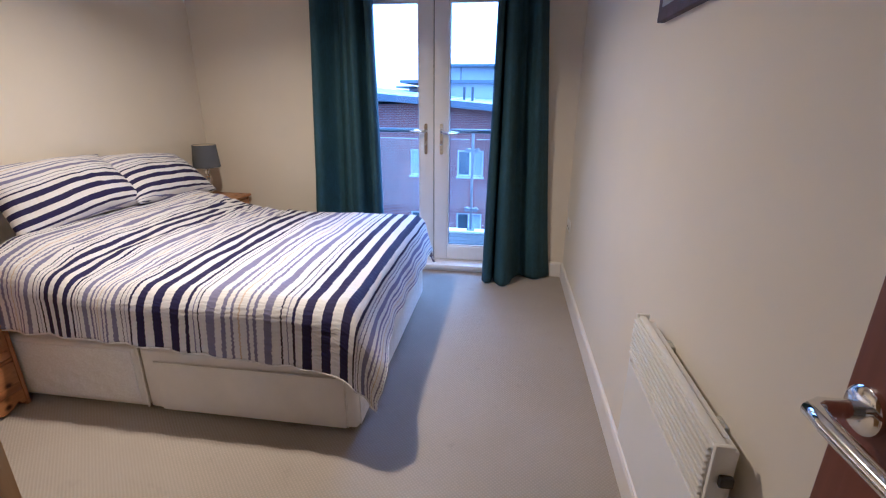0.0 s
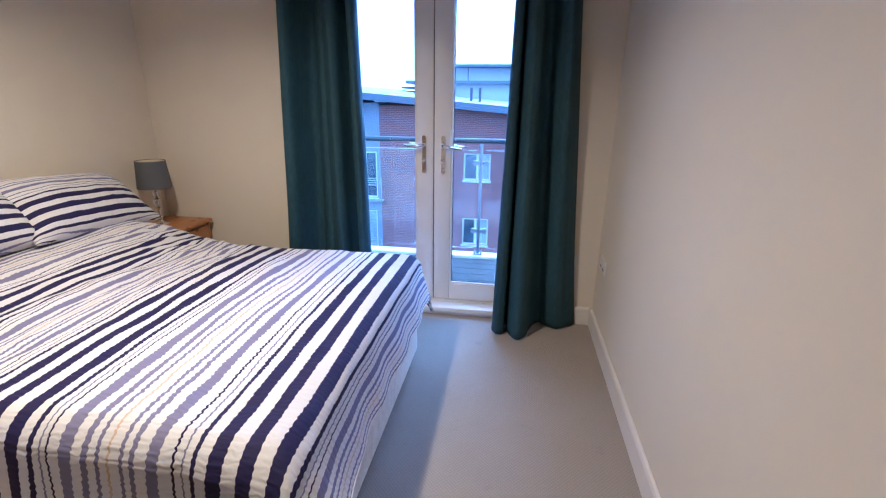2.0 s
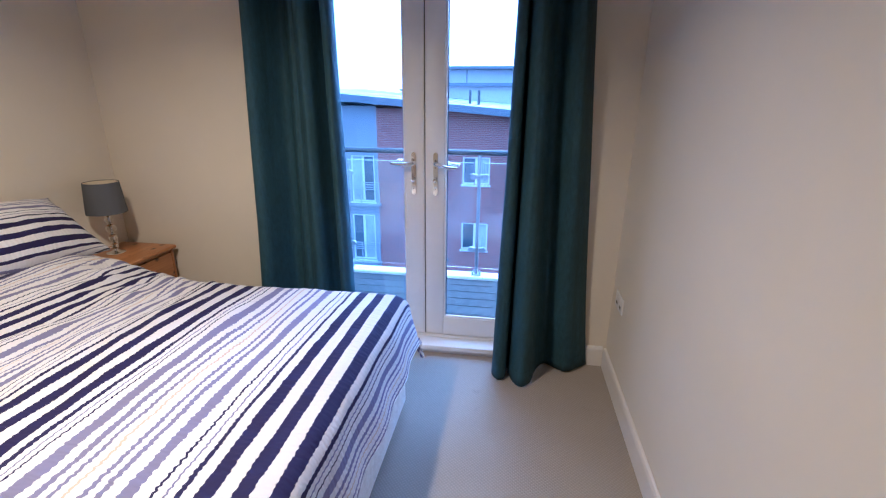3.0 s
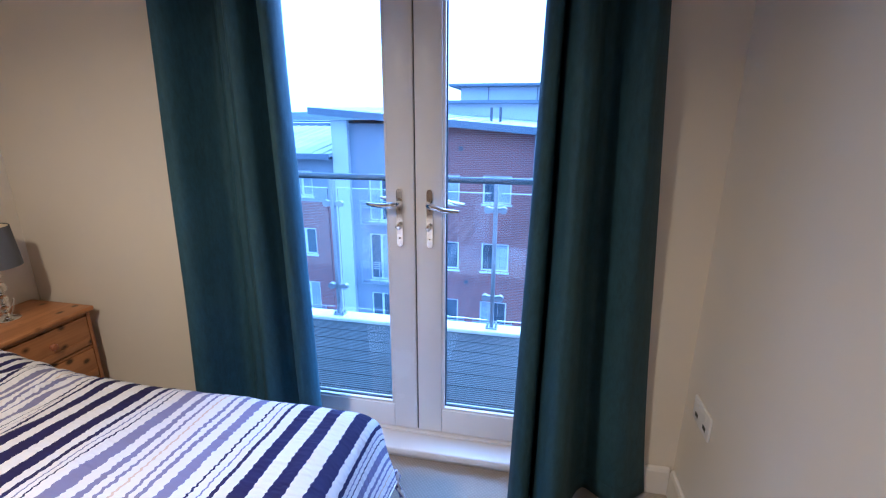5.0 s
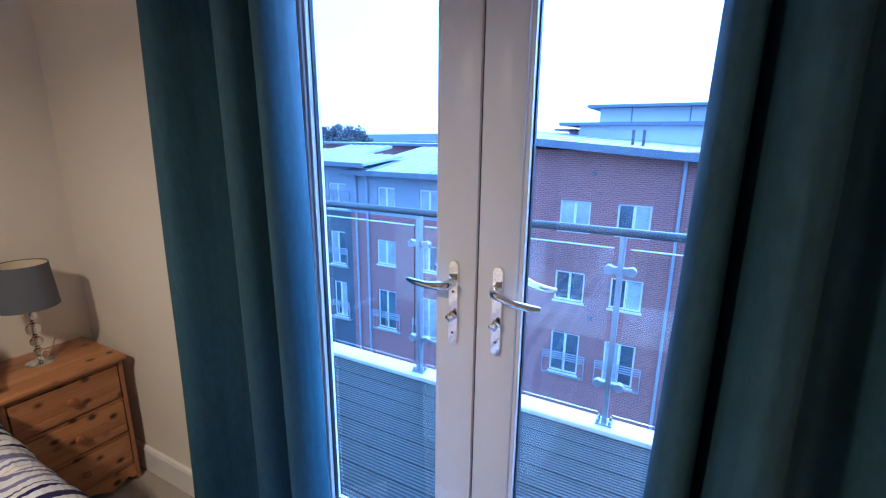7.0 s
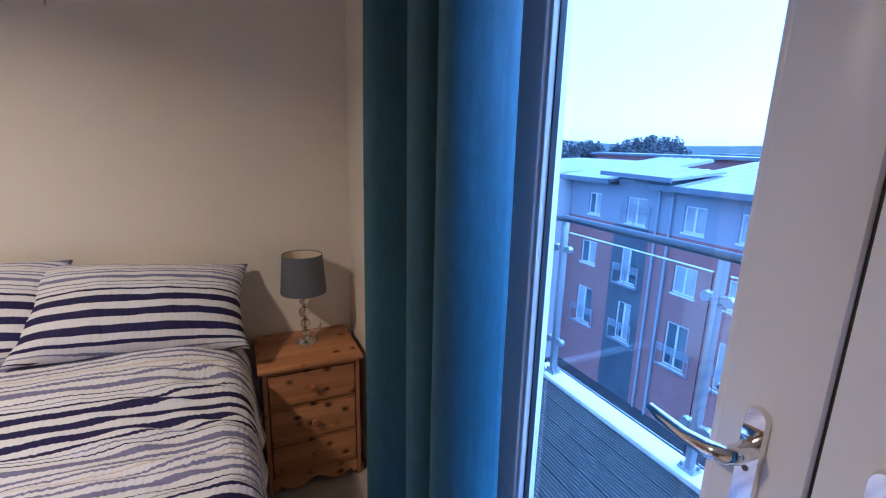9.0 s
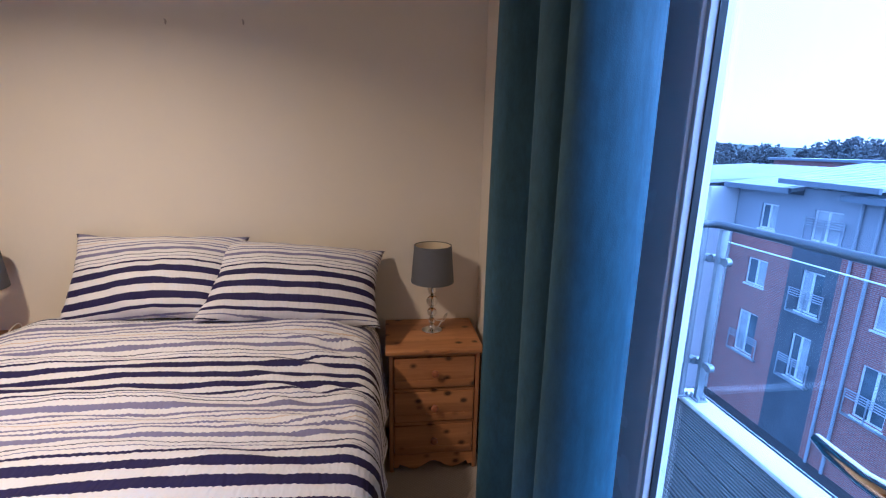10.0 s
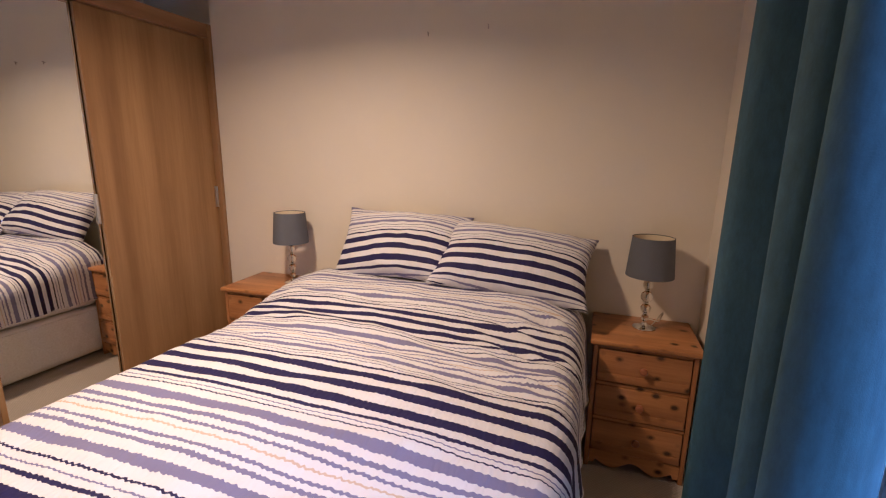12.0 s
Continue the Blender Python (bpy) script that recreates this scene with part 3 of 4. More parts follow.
def drape(e, r=0.055, flare=0.16):
    """How far out and down the cloth is, e metres past the edge of the bed."""
    if e <= 0:
        return 0.0, 0.0
    arc = r * math.pi / 2
    if e < arc:
        a = e / r
        return r * math.sin(a), r * (1 - math.cos(a))
    return r + (e - arc) * flare, r + (e - arc) * (1 - flare * 0.4)


# place along the bed, and the length of cloth used up there where it is pushed together
GATHER = [(-1.66, -1.140), (-1.47, -0.945), (-1.37, -0.826), (-1.27, -0.630), (-1.17, -0.442), (-1.07, -0.311), (-0.97, -0.195), (-0.805, 0.0), (-0.62, 0.188), (-0.265, 0.4345), (-0.075, 0.630), (0.60, 1.305)]


def gathered(s):
    for (a, p), (b, q) in zip(GATHER, GATHER[1:]):
        if s <= b:
            return p + (q - p) * (s - a) / (b - a)
    return s


def bm_duvet():
    bm = bmesh.new()
    uv = bm.loops.layers.uv.new("fabric")
    s0, s1 = -1.66, 0.280
    t0, t1 = BY0 - 0.218, BY1 + 0.225
    nx, ny = 200, 190
    grid, coord = [], {}
    for i in range(nx + 1):
        s = s0 + (s1 - s0) * i / nx
        row = []
        for j in range(ny + 1):
            e0 = t0 - 0.045 * smoothstep(-1.2, 0.05, s)
            t = e0 + (t1 - e0) * j / ny
            ex = s - (BX1 - 0.055)
            near = BY0 + 0.075 - t
            far = t - (BY1 - 0.075)
            ox, dx = drape(ex, 0.080, 0.27)
            ey = max(near, far)
            oy, dy = drape(ey, 0.105, 0.12)
            x = min(s, BX1 - 0.055) + ox
            y = t if ey <= 0 else ((BY0 + 0.075 - oy) if near > far else (BY1 - 0.075 + oy))
            flat = math.exp(-max(0, max(ex, ey)) * 9)
            z = 0.610 - max(dx, dy) - 0.5 * min(dx, dy)
            z += 0.135 * smoothstep(-1.02, -1.60, s) * (1 - 0.40 * smoothstep(0.22, 0.0, min(t - BY0, BY1 - t))) * (1 - 0.9 * smoothstep(0.05, 0.22, ey))
            z += 0.016 * smoothstep(0.0, 0.5, min(t - BY0, BY1 - t)) * math.exp(-((s + 0.7) / 0.6) ** 2)
            # loose waves, finer creases, and the bunching towards the head
            wv = 0.020 * noise.noise((s * 2.4 + 3, t * 1.5, 0.3)) + 0.008 * noise.noise((s * 7 + t * 2.2, t * 1.8, 4.1))
            bunch = smoothstep(-0.75, -1.15, s) * smoothstep(-1.56, -1.40, s)
            wv += bunch * (0.016 * noise.noise((s * 15 - t * 2.5, t * 2.3, 9.0)) + 0.006 * noise.noise((s * 45 - t * 4, t * 5, 3.0)) + 0.026 * smoothstep(3.8, 4.30, t) * noise.noise((s * 34 - t * 6, t * 7, 2.0)))
            wv += 0.0050 * noise.noise((s * 24, t * 11, 7.7))
            z += wv * (0.35 + 0.65 * flat)
            hang = max(0.0, ey - 0.06)
            ruff = 0.030 * hang * math.sin(s * 34 + 5 * noise.noise((s * 3, 0, 1))) + 0.05 * hang * noise.noise((s * 6, t * 2, 5))
            y += -ruff if near > far else ruff
            hx = max(0.0, ex - 0.06)
            x += 0.10 * hx * noise.noise((t * 5, s, 8)) + 0.20 * hx * smoothstep(BY0 + 0.35, BY0 - 0.02, t)
            if near > 0 and s > -0.2:
                y -= 0.05 * smoothstep(-0.2, 0.1, s) * min(1, near / 0.2)
            v = bm.verts.new((x, y, max(z, 0.03)))
            coord[v] = (gathered(s) + 0.006 * noise.noise((s * 1.1, t * 1.2, 6.0)) + bunch * 0.005 * noise.noise((s * 3, t * 3.0, 12)), t)
            row.append(v)
        grid.append(row)
    for a, b in zip(grid, grid[1:]):
        for j in range(ny):
            f = bm.faces.new((a[j], b[j], b[j + 1], a[j + 1]))
            for lp in f.loops:
                lp[uv].uv = coord[lp.vert]
    edge = [r[0].co.copy() for r in grid] + [v.co.copy() for v in grid[-1]] + [r[-1].co.copy() for r in reversed(grid)]
    return bm, edge


duvet_bm, duvet_edge = bm_duvet()
duvet_thing = thing("duvet", "rumpled navy and white striped duvet spread over the bed", "duvet")
duvet = part("cover", duvet_bm, M_stripe, duvet_thing, smooth=180)
part("hem", bm_tube([p - Vector((0, 0, 0.004)) for p in duvet_edge[::2]], 0.0035, 8), M_hem, duvet_thing, "sewn hem of the duvet cover", smooth=60)
sol = duvet.modifiers.new("thickness", "SOLIDIFY")
sol.thickness, sol.offset = 0.016, -1


def bm_pillow(w, h, th, seed, shift, twist):
    """A plump case: w across the bed, h up its slope."""
    bm = bmesh.new()
    uv = bm.loops.layers.uv.new("fabric")
    n, m = 56, 44
    coord = {}
    for side in (1, -1):
        g = []
        for i in range(n + 1):
            u = -1 + 2 * i / n
            row = []
            for j in range(m + 1):
                v = -1 + 2 * j / m
                body = max(0.0, (1 - abs(u) ** 2.9)) ** 0.58 * max(0.0, (1 - abs(v) ** 2.6)) ** 0.58
                pin = 0.075 * (1 - u * u) * abs(v) ** 4
                pw = 0.09 * (1 - v * v) * abs(u) ** 4
                y = u * (w / 2) * (1 - pw)
                s = v * (h / 2) * (1 - pin * 1.4)
                z = side * th / 2 * body * (1.0 + 0.10 * noise.noise((u * 2, v * 2, seed)))
                rim = 1 - body
                z += 0.012 * rim * noise.noise((u * 5, v * 5, seed + 3)) + 0.006 * body * noise.noise((u * 7, v * 9, seed + 6 + side))
                a = radians(twist) * smoothstep(0.3, -1.0, u)
                vert = bm.verts.new((y, h / 2 + (s - h / 2) * math.cos(a) - z * math.sin(a), (s - h / 2) * math.sin(a) + z * math.cos(a)))
                coord[vert] = (-1.5 * s + shift + 0.002 * noise.noise((u * 2, v * 1.2, seed)), y)
                row.append(vert)
            g.append(row)
        for a, b in zip(g, g[1:]):
            for j in range(m):
                f = bm.faces.new((a[j], b[j], b[j + 1], a[j + 1]) if side > 0 else (a[j], a[j + 1], b[j + 1], b[j]))
                for lp in f.loops:
                    lp[uv].uv = coord[lp.vert]
    bmesh.ops.remove_doubles(bm, verts=bm.verts[:], dist=0.0008)
    return bm


def pillow(y, x, z, tilt, roll, w, h, th, seed, shift, label, twist=0):
    ob = whole("pillow", bm_pillow(w, h, th, seed, shift, twist), M_pillow, label, "pillow", "pillows on the bed", smooth=180)
    ob.matrix_world = Matrix.Translation((x, y, z)) @ Matrix.Rotation(radians(roll), 4, "X") @ Matrix.Rotation(radians(90), 4, "Z") @ Matrix.Rotation(radians(tilt), 4, "X")
    return ob


pillow(3.475, -1.716, 0.899, 42, -1.5, 0.715, 0.415, 0.19, 2.0, 0.52, "plump navy striped pillow leaning against the wall", 17)
pillow(4.070, -1.692, 0.863, 38, -4.5, 0.73, 0.415, 0.20, 5.0, 0.52, "plump navy striped pillow overlapping its neighbour")


# ---- bedside cabinets and lamps ----
def cabinet(at, turn, label):
    """A pine three-drawer cabinet; its front faces local +x, its base is at the origin."""
    ob = thing("bedside_cabinet", label, "bedside cabinet", at, turn, "pine bedside cabinets")
    W, D, H = 0.425, 0.345, 0.600
    part("cabinet_top", bm_box((-D / 2 - 0.008, -W / 2, H - 0.022), (D / 2 + 0.012, W / 2, H), 0.007, 3), M_pine, ob, smooth=40)
    for s in (-1, 1):
        y0, y1 = sorted((s * (W / 2 - 0.015), s * (W / 2 - 0.033)))
        part("side_panel", bm_box((-D / 2, y0, 0.0), (D / 2 - 0.004, y1, H - 0.0225), 0.003), M_pine_v, ob, smooth=40)
    part("back_panel", bm_box((-D / 2, -W / 2 + 0.0335, 0.02), (-D / 2 + 0.006, W / 2 - 0.0335, H - 0.023)), M_pine, ob)
    yy = W / 2 - 0.034
    zs = [(0.088, 0.232), (0.252, 0.396), (0.416, 0.560)]
    for a, b in zs:
        d = part("drawer", bm_box((-D / 2 + 0.02, -yy + 0.003, a), (D / 2 - 0.001, yy - 0.003, b), 0.005, 2), M_pine, ob, smooth=40)
        part("lip", bm_box((D / 2 - 0.0012, -yy + 0.008, a + 0.006), (D / 2 + 0.003, yy - 0.008, a + 0.040), 0.0022), M_pine, d, smooth=40)
        k = bm_lathe([(0.006, 0.0), (0.007, 0.008), (0.015, 0.016), (0.0165, 0.022), (0.013, 0.028), (0.004, 0.030)], 20)
        bmesh.ops.rotate(k, cent=(0, 0, 0), matrix=Matrix.Rotation(radians(90), 3, "Y"), verts=k.verts[:])
        bmesh.ops.translate(k, vec=(D / 2 - 0.002, 0, (a + b) / 2 + 0.004), verts=k.verts[:])
        part("knob", k, M_pine_knob, d, "turned pine knob", smooth=40)
    for z in (0.2345, 0.3985, 0.5625):
        part("rail", bm_box((D / 2 - 0.05, -yy, z), (D / 2 - 0.006, yy, z + 0.014), 0.002), M_pine, ob)
    # wavy plinth
    bm = bmesh.new()
    front, n = [], 40
    for i in range(n + 1):
        u = i / n
        y = -yy + 2 * yy * u
        z = 0.030 + 0.020 * math.cos(2 * math.pi * 2 * (u - 0.5)) * (1 - 0.3 * abs(2 * u - 1)) + (0.0 if 0.06 < u < 0.94 else -0.022)
        front.append([bm.verts.new((x, y, q)) for x in (D / 2 - 0.022, D / 2 - 0.005) for q in (z, 0.086)])
    for p, q in zip(front, front[1:]):
        for a, b in ((0, 1), (1, 3), (3, 2), (2, 0)):
            bm.faces.new((p[a], p[b], q[b], q[a]))
    bm.faces.new((front[0][0], front[0][2], front[0][3], front[0][1]))
    bm.faces.new((front[-1][0], front[-1][1], front[-1][3], front[-1][2]))
    part("plinth", bm, M_pine, ob)
    return ob


M_pine_v = wooden("orange_pine_upright", (0.45, 0.210, 0.040), (0.24, 0.095, 0.015), 2, 13, 0.35, 16.0, 12.0)
M_pine_knob = wooden("pine_knob", (0.36, 0.14, 0.035), (0.24, 0.08, 0.02), 0, 30, 0.3)
TOP = 0.600
cabinet((-1.718, 4.655, 0), 0, "orange pine bedside cabinet beside the teal curtain")
cabinet((-1.722, 2.680, 0), 3, "orange pine bedside cabinet beside the wardrobe")


def table_lamp(at, label, turn):
    ob = thing("table_lamp", label, "table lamp", at, turn, "bedside lamps")
    part("base", bm_lathe([(0.047, 0.0), (0.048, 0.004), (0.044, 0.008), (0.024, 0.013), (0.013, 0.020), (0.010, 0.026)], 40), M_chrome, ob, "round polished chrome foot", smooth=40)
    part("stem", bm_lathe([(0.0045, 0.026), (0.0045, 0.225)], 12), M_chrome, ob, smooth=60)
    z = 0.032
    for r in (0.0165, 0.0215, 0.0260, 0.0215):
        prof = [(max(0.005, r * math.sin(math.pi * k / 14)), z + r - r * math.cos(math.pi * k / 14)) for k in range(15)]
        part("glass_ball", bm_lathe(prof, 28), M_crystal, ob, "clear glass ball", smooth=180)
        z += 2 * r
        part("collar", bm_lathe([(0.009, z), (0.0105, z + 0.003), (0.009, z + 0.006)], 20), M_chrome, ob, smooth=40)
        z += 0.006
    part("lamp_holder", bm_lathe([(0.014, z), (0.016, z + 0.006), (0.016, z + 0.055), (0.012, z + 0.058)], 20), M_socket, ob, smooth=40)
    sh = bmesh.new()
    n = 48
    prof = [(0.0985, 0.240), (0.0985, 0.243), (0.0850, 0.408), (0.0850, 0.411), (0.0825, 0.411), (0.0960, 0.240)]
    rings = [[sh.verts.new((r * math.cos(2 * math.pi * i / n), r * math.sin(2 * math.pi * i / n), h)) for i in range(n)] for r, h in prof]
    for k in range(len(prof)):
        a, b = rings[k], rings[(k + 1) % len(prof)]
        for i in range(n):
            sh.faces.new((a[i], a[(i + 1) % n], b[(i + 1) % n], b[i]))
    shade = part("shade", sh, M_grey, ob, "tapered charcoal grey fabric shade", smooth=40)
    li = bmesh.new()
    rings = [[li.verts.new((r * math.cos(2 * math.pi * i / n), r * math.sin(2 * math.pi * i / n), h)) for i in range(n)] for r, h in ((0.0945, 0.244), (0.0812, 0.408), (0.0806, 0.408), (0.0939, 0.244))]
    for k in range(4):
        a, b = rings[k], rings[(k + 1) % 4]
        for i in range(n):
            li.faces.new((a[i], a[(i + 1) % n], b[(i + 1) % n], b[i]))
    part("lining", li, M_lining, shade, "cream shade lining", smooth=40)
    rg = bmesh.new()
    for k in range(3):
        a = 2 * math.pi * k / 3 + 0.4
        bm_tube([(0.015 * math.cos(a), 0.015 * math.sin(a), z + 0.05), (0.083 * math.cos(a), 0.083 * math.sin(a), 0.395)], 0.0015, 6, rg)
    part("shade_ring", rg, M_socket, shade)
    flex = []
    for k in range(19):
        t = k / 18
        flex.append((-0.02 - 0.09 * t, 0.030 + 0.050 * math.sin(math.pi * t) ** 0.8, 0.006 + 0.056 * math.sin(math.pi * min(1, t * 1.35)) * (t < 0.74)))
    part("flex", bm_tube(flex, 0.0026, 8), M_flex, ob, "pale lamp flex looping behind the foot", smooth=60)
    return ob


table_lamp((-1.752, 4.660, TOP), "bedside lamp with glass balls and grey shade by the curtain", 0)
table_lamp((-1.752, 2.795, TOP), "bedside lamp with glass balls and grey shade by the wardrobe", 8)


# ---- wardrobe ----
WF = 2.162
ward = thing("wardrobe", "beech effect sliding wardrobe with one mirrored door", "wardrobe", (0, 0, 0))
WX0, WX1, WH = XL - 0.100, -0.655, 2.060
for x in (WX0, WX1 - 0.022):
    part("side_panel", bm_box((x, 1.552, 0.0), (x + 0.022, WF + 0.004, WH), 0.002), M_beech, ward)
M_beech_h = wooden("beech_laminate_across", (0.34, 0.19, 0.062), (0.24, 0.12, 0.036), 0, 9, 0.42)
part("top_panel", bm_box((WX0 + 0.0225, 1.552, WH - 0.022), (WX1 - 0.0225, WF - 0.030, WH - 0.001)), M_beech_h, ward)
part("fascia", bm_box((WX0 + 0.0225, WF - 0.029, WH - 0.075), (WX1 - 0.0225, WF + 0.024, WH), 0.002), M_beech_h, ward)
part("plinth", bm_box((WX0 + 0.0225, WF - 0.05, 0.0), (WX1 - 0.0225, WF - 0.002, 0.055), 0.002), M_beech_h, ward)
part("back_panel", bm_box((WX0 + 0.0225, 1.552, 0.056), (WX1 - 0.0225, 1.558, WH - 0.023)), M_beech, ward)
dr = part("sliding_door", bm_box((WX0 + 0.024, WF - 0.028, 0.058), (-1.177, WF - 0.008, WH - 0.078), 0.002), M_beech, ward, "plain beech sliding door")


M_beech_edge = wooden("beech_edging", (0.37, 0.22, 0.078), (0.30, 0.17, 0.055), 2, 9, 0.42, 0.0, 2.0)
part("frame_strip", bm_box((XL + 0.0005, WF - 0.007, 0.0), (XL + 0.0215, WF + 0.034, WH - 0.0005), 0.002), M_beech_edge, ward, "lighter beech edge strip")


def bar_handle(x, parent):
    h = part("handle", bm_box((x - 0.007, WF - 0.0075, 0.995), (x + 0.007, WF + 0.010, 1.125), 0.004, 3), M_steel, parent, "brushed silver bar handle", smooth=40)
    return h


bar_handle(-1.868, dr)
md = part("mirror_door", bm_box((-1.176, WF - 0.052, 0.058), (WX1 - 0.024, WF - 0.034, WH - 0.078), 0.001), M_beech, ward)
part("mirror", bm_box((-1.172, WF - 0.0335, 0.062), (WX1 - 0.028, WF - 0.0295, WH - 0.080)), M_mirror, md, "large mirror panel")
M_dull = plain("dull_aluminium", (0.45, 0.42, 0.38), 0.55, 0.3, bump=0.05)
h2 = bm_box((-1.1725, WF - 0.029, 0.985), (-1.164, WF - 0.016, 1.130), 0.003, 2)
part("handle", h2, M_dull, md, "brushed silver bar handle", smooth=40)


# ---- heater, picture, socket, nails ----
heater = thing("panel_heater", "white electric panel heater with a ribbed front grille", "heater", (0, 0, 0))
HY0, HY1, HZ0, HZ1, HF = 2.150, 2.715, 0.292, 0.742, 0.994
part("case", bm_box((HF + 0.006, HY0 + 0.012, HZ0), (1.046, HY1 - 0.012, HZ1 - 0.016), 0.004, 2), M_heater, heater, smooth=40)
part("top_lip", bm_box((HF + 0.006, HY0 + 0.0125, HZ1 - 0.0155), (HF + 0.026, HY1 - 0.0125, HZ1 + 0.001), 0.004, 2), M_heater, heater, smooth=40)
for y0, y1 in ((HY0, HY0 + 0.012), (HY1 - 0.012, HY1)):
    part("end_cap", bm_box((HF, y0, HZ0 - 0.003), (1.032, y1, HZ1 + 0.003), 0.004, 2), M_heater, heater, smooth=40)
grille = part("grille_panel", bm_box((HF + 0.001, HY0 + 0.0125, HZ0 + 0.30), (HF + 0.0055, HY1 - 0.0125, HZ1 - 0.006)), M_heater, heater)
for i in range(8):
    z = HZ1 - 0.016 - 0.0155 * i
    part("fin", bm_box((HF - 0.008, HY0 + 0.0125, z - 0.0045), (HF + 0.0008, HY1 - 0.0125, z + 0.0045), 0.003, 2), M_heater, grille, smooth=40)
part("front_panel", bm_box((HF - 0.002, HY0 + 0.0125, HZ0 + 0.004), (HF + 0.0055, HY1 - 0.0125, HZ0 + 0.290), 0.002), M_heater, heater)
part("top_slot", bm_box((1.030, HY0 + 0.05, HZ1 - 0.017), (1.038, HY1 - 0.05, HZ1 - 0.0145)), M_heater, heater)
for y in (HY0 + 0.12, HY1 - 0.12):
    part("wall_bracket", bm_box((1.0465, y - 0.02, HZ0 + 0.03), (XR - 0.001, y + 0.02, HZ1 - 0.030), 0.001), M_steel, heater, "thin metal wall bracket")
part("thermostat_knob", bm_box((1.008, HY0 - 0.014, HZ1 - 0.082), (1.034, HY0 - 0.0005, HZ1 - 0.058), 0.004, 2), M_black, heater, "small black control knob", smooth=40)

pic = thing("picture", "dark canvas picture hanging on the cream wall", "picture", (0, 0, 0))
part("canvas", bm_box((XR - 0.026, 2.66, 1.600), (XR - 0.002, 3.115, 2.20), 0.003), M_art, pic)
part("streak", bm_box((XR - 0.0275, 2.70, 1.64), (XR - 0.0262, 3.075, 1.70)), M_render_blue, pic, "greyish painted band")

sock = thing("wall_socket", "white double wall socket near the corner", "wall socket", (0, 0, 0))
part("face_plate", bm_box((XR - 0.009, 4.660, 0.435), (XR - 0.0005, 4.806, 0.521), 0.003, 2), M_socket, sock, smooth=40)
for y in (4.697, 4.769):
    part("switch", bm_box((XR - 0.012, y - 0.006, 0.492), (XR - 0.0092, y + 0.006, 0.508), 0.001), M_socket, sock)
    part("slots", bm_box((XR - 0.0098, y - 0.012, 0.455), (XR - 0.0091, y + 0.012, 0.470)), M_black, sock)

for y, z in ((3.869, 1.935), (3.566, 1.922)):
    nb = bm_tube([(XL + 0.0, y, z), (XL + 0.020, y, z + 0.004)], 0.0022, 8)
    bm_lathe([(0.0012, -0.014), (0.0032, -0.010), (0.0032, 0.003), (0.0012, 0.007)], 10, (XL + 0.010, y, z), nb)
    whole("picture_hook", nb, M_hook, "small dull picture hook in the bare wall", "hook", "picture hooks over the bed", 60)


# ---- entrance door, standing open along the wall ----
door = tagged(new("door_1"), "dark reddish veneered door standing open against the wall", "door", kind="structure")
door.matrix_world = pose(1.005, YB + 0.012, 0, 0, 0, 0)
part("panel", bm_box((-0.044, 0.0, 0.008), (0.0, 0.762, 2.020), 0.002), M_door, door)
for x, s in ((-0.044, -1), (0.0, 1)):
    ro = bm_lathe([(0.026, 0.0), (0.026, 0.006), (0.022, 0.009)], 28)
    bmesh.ops.rotate(ro, cent=(0, 0, 0), matrix=Matrix.Rotation(radians(90) * s, 3, "Y"), verts=ro.verts[:])
    bmesh.ops.translate(ro, vec=(x, 0.728, 1.055), verts=ro.verts[:])
    dh = part("handle", ro, M_chrome, door, "chrome lever handle on a round rose", smooth=40)
    if s < 0:
        part("lever", bm_tube([(x - 0.008, 0.728, 1.055), (x - 0.045, 0.728, 1.055), (x - 0.056, 0.721, 1.055), (x - 0.058, 0.693, 1.055), (x - 0.058, 0.603, 1.055)], [0.010, 0.010, 0.0105, 0.010, 0.009], 14), M_chrome, dh, smooth=60)
lin = bmesh.new()
for a, b in (((0.17, YB - 0.1, 0), (0.20, YB + 0.001, 2.04)), ((0.97, YB - 0.1, 0), (1.0, YB - 0.001, 2.04)), ((0.20, YB - 0.1, 2.01), (0.97, YB - 0.001, 2.04))):
    bm_box((a[0] + 0.001, a[1], a[2]), (b[0] - 0.001, b[1], b[2] - 0.001), 0.002, into=lin)
part("door_lining", lin, M_trim, door, "white painted door lining", at=(-1.005, -YB - 0.012, 0))

# ---- ceiling fitting ----
fit_ = thing("ceiling_light", "round chrome ceiling fitting with three lamps", "ceiling light", (LAMP[0], LAMP[1], 0))
part("ceiling_plate", bm_lathe([(0.10, LAMP[2] + 0.035), (0.11, LAMP[2] + 0.05), (0.11, ZC - 0.001)], 40), M_chrome, fit_, smooth=40)
for i in range(3):
    a = radians(90 + 120 * i)
    part("lamp_cup", bm_lathe([(0.036, LAMP[2] + 0.004), (0.036, LAMP[2] + 0.034)], 24, (0.045 * math.cos(a), 0.045 * math.sin(a), 0)), M_chrome, fit_, smooth=40)

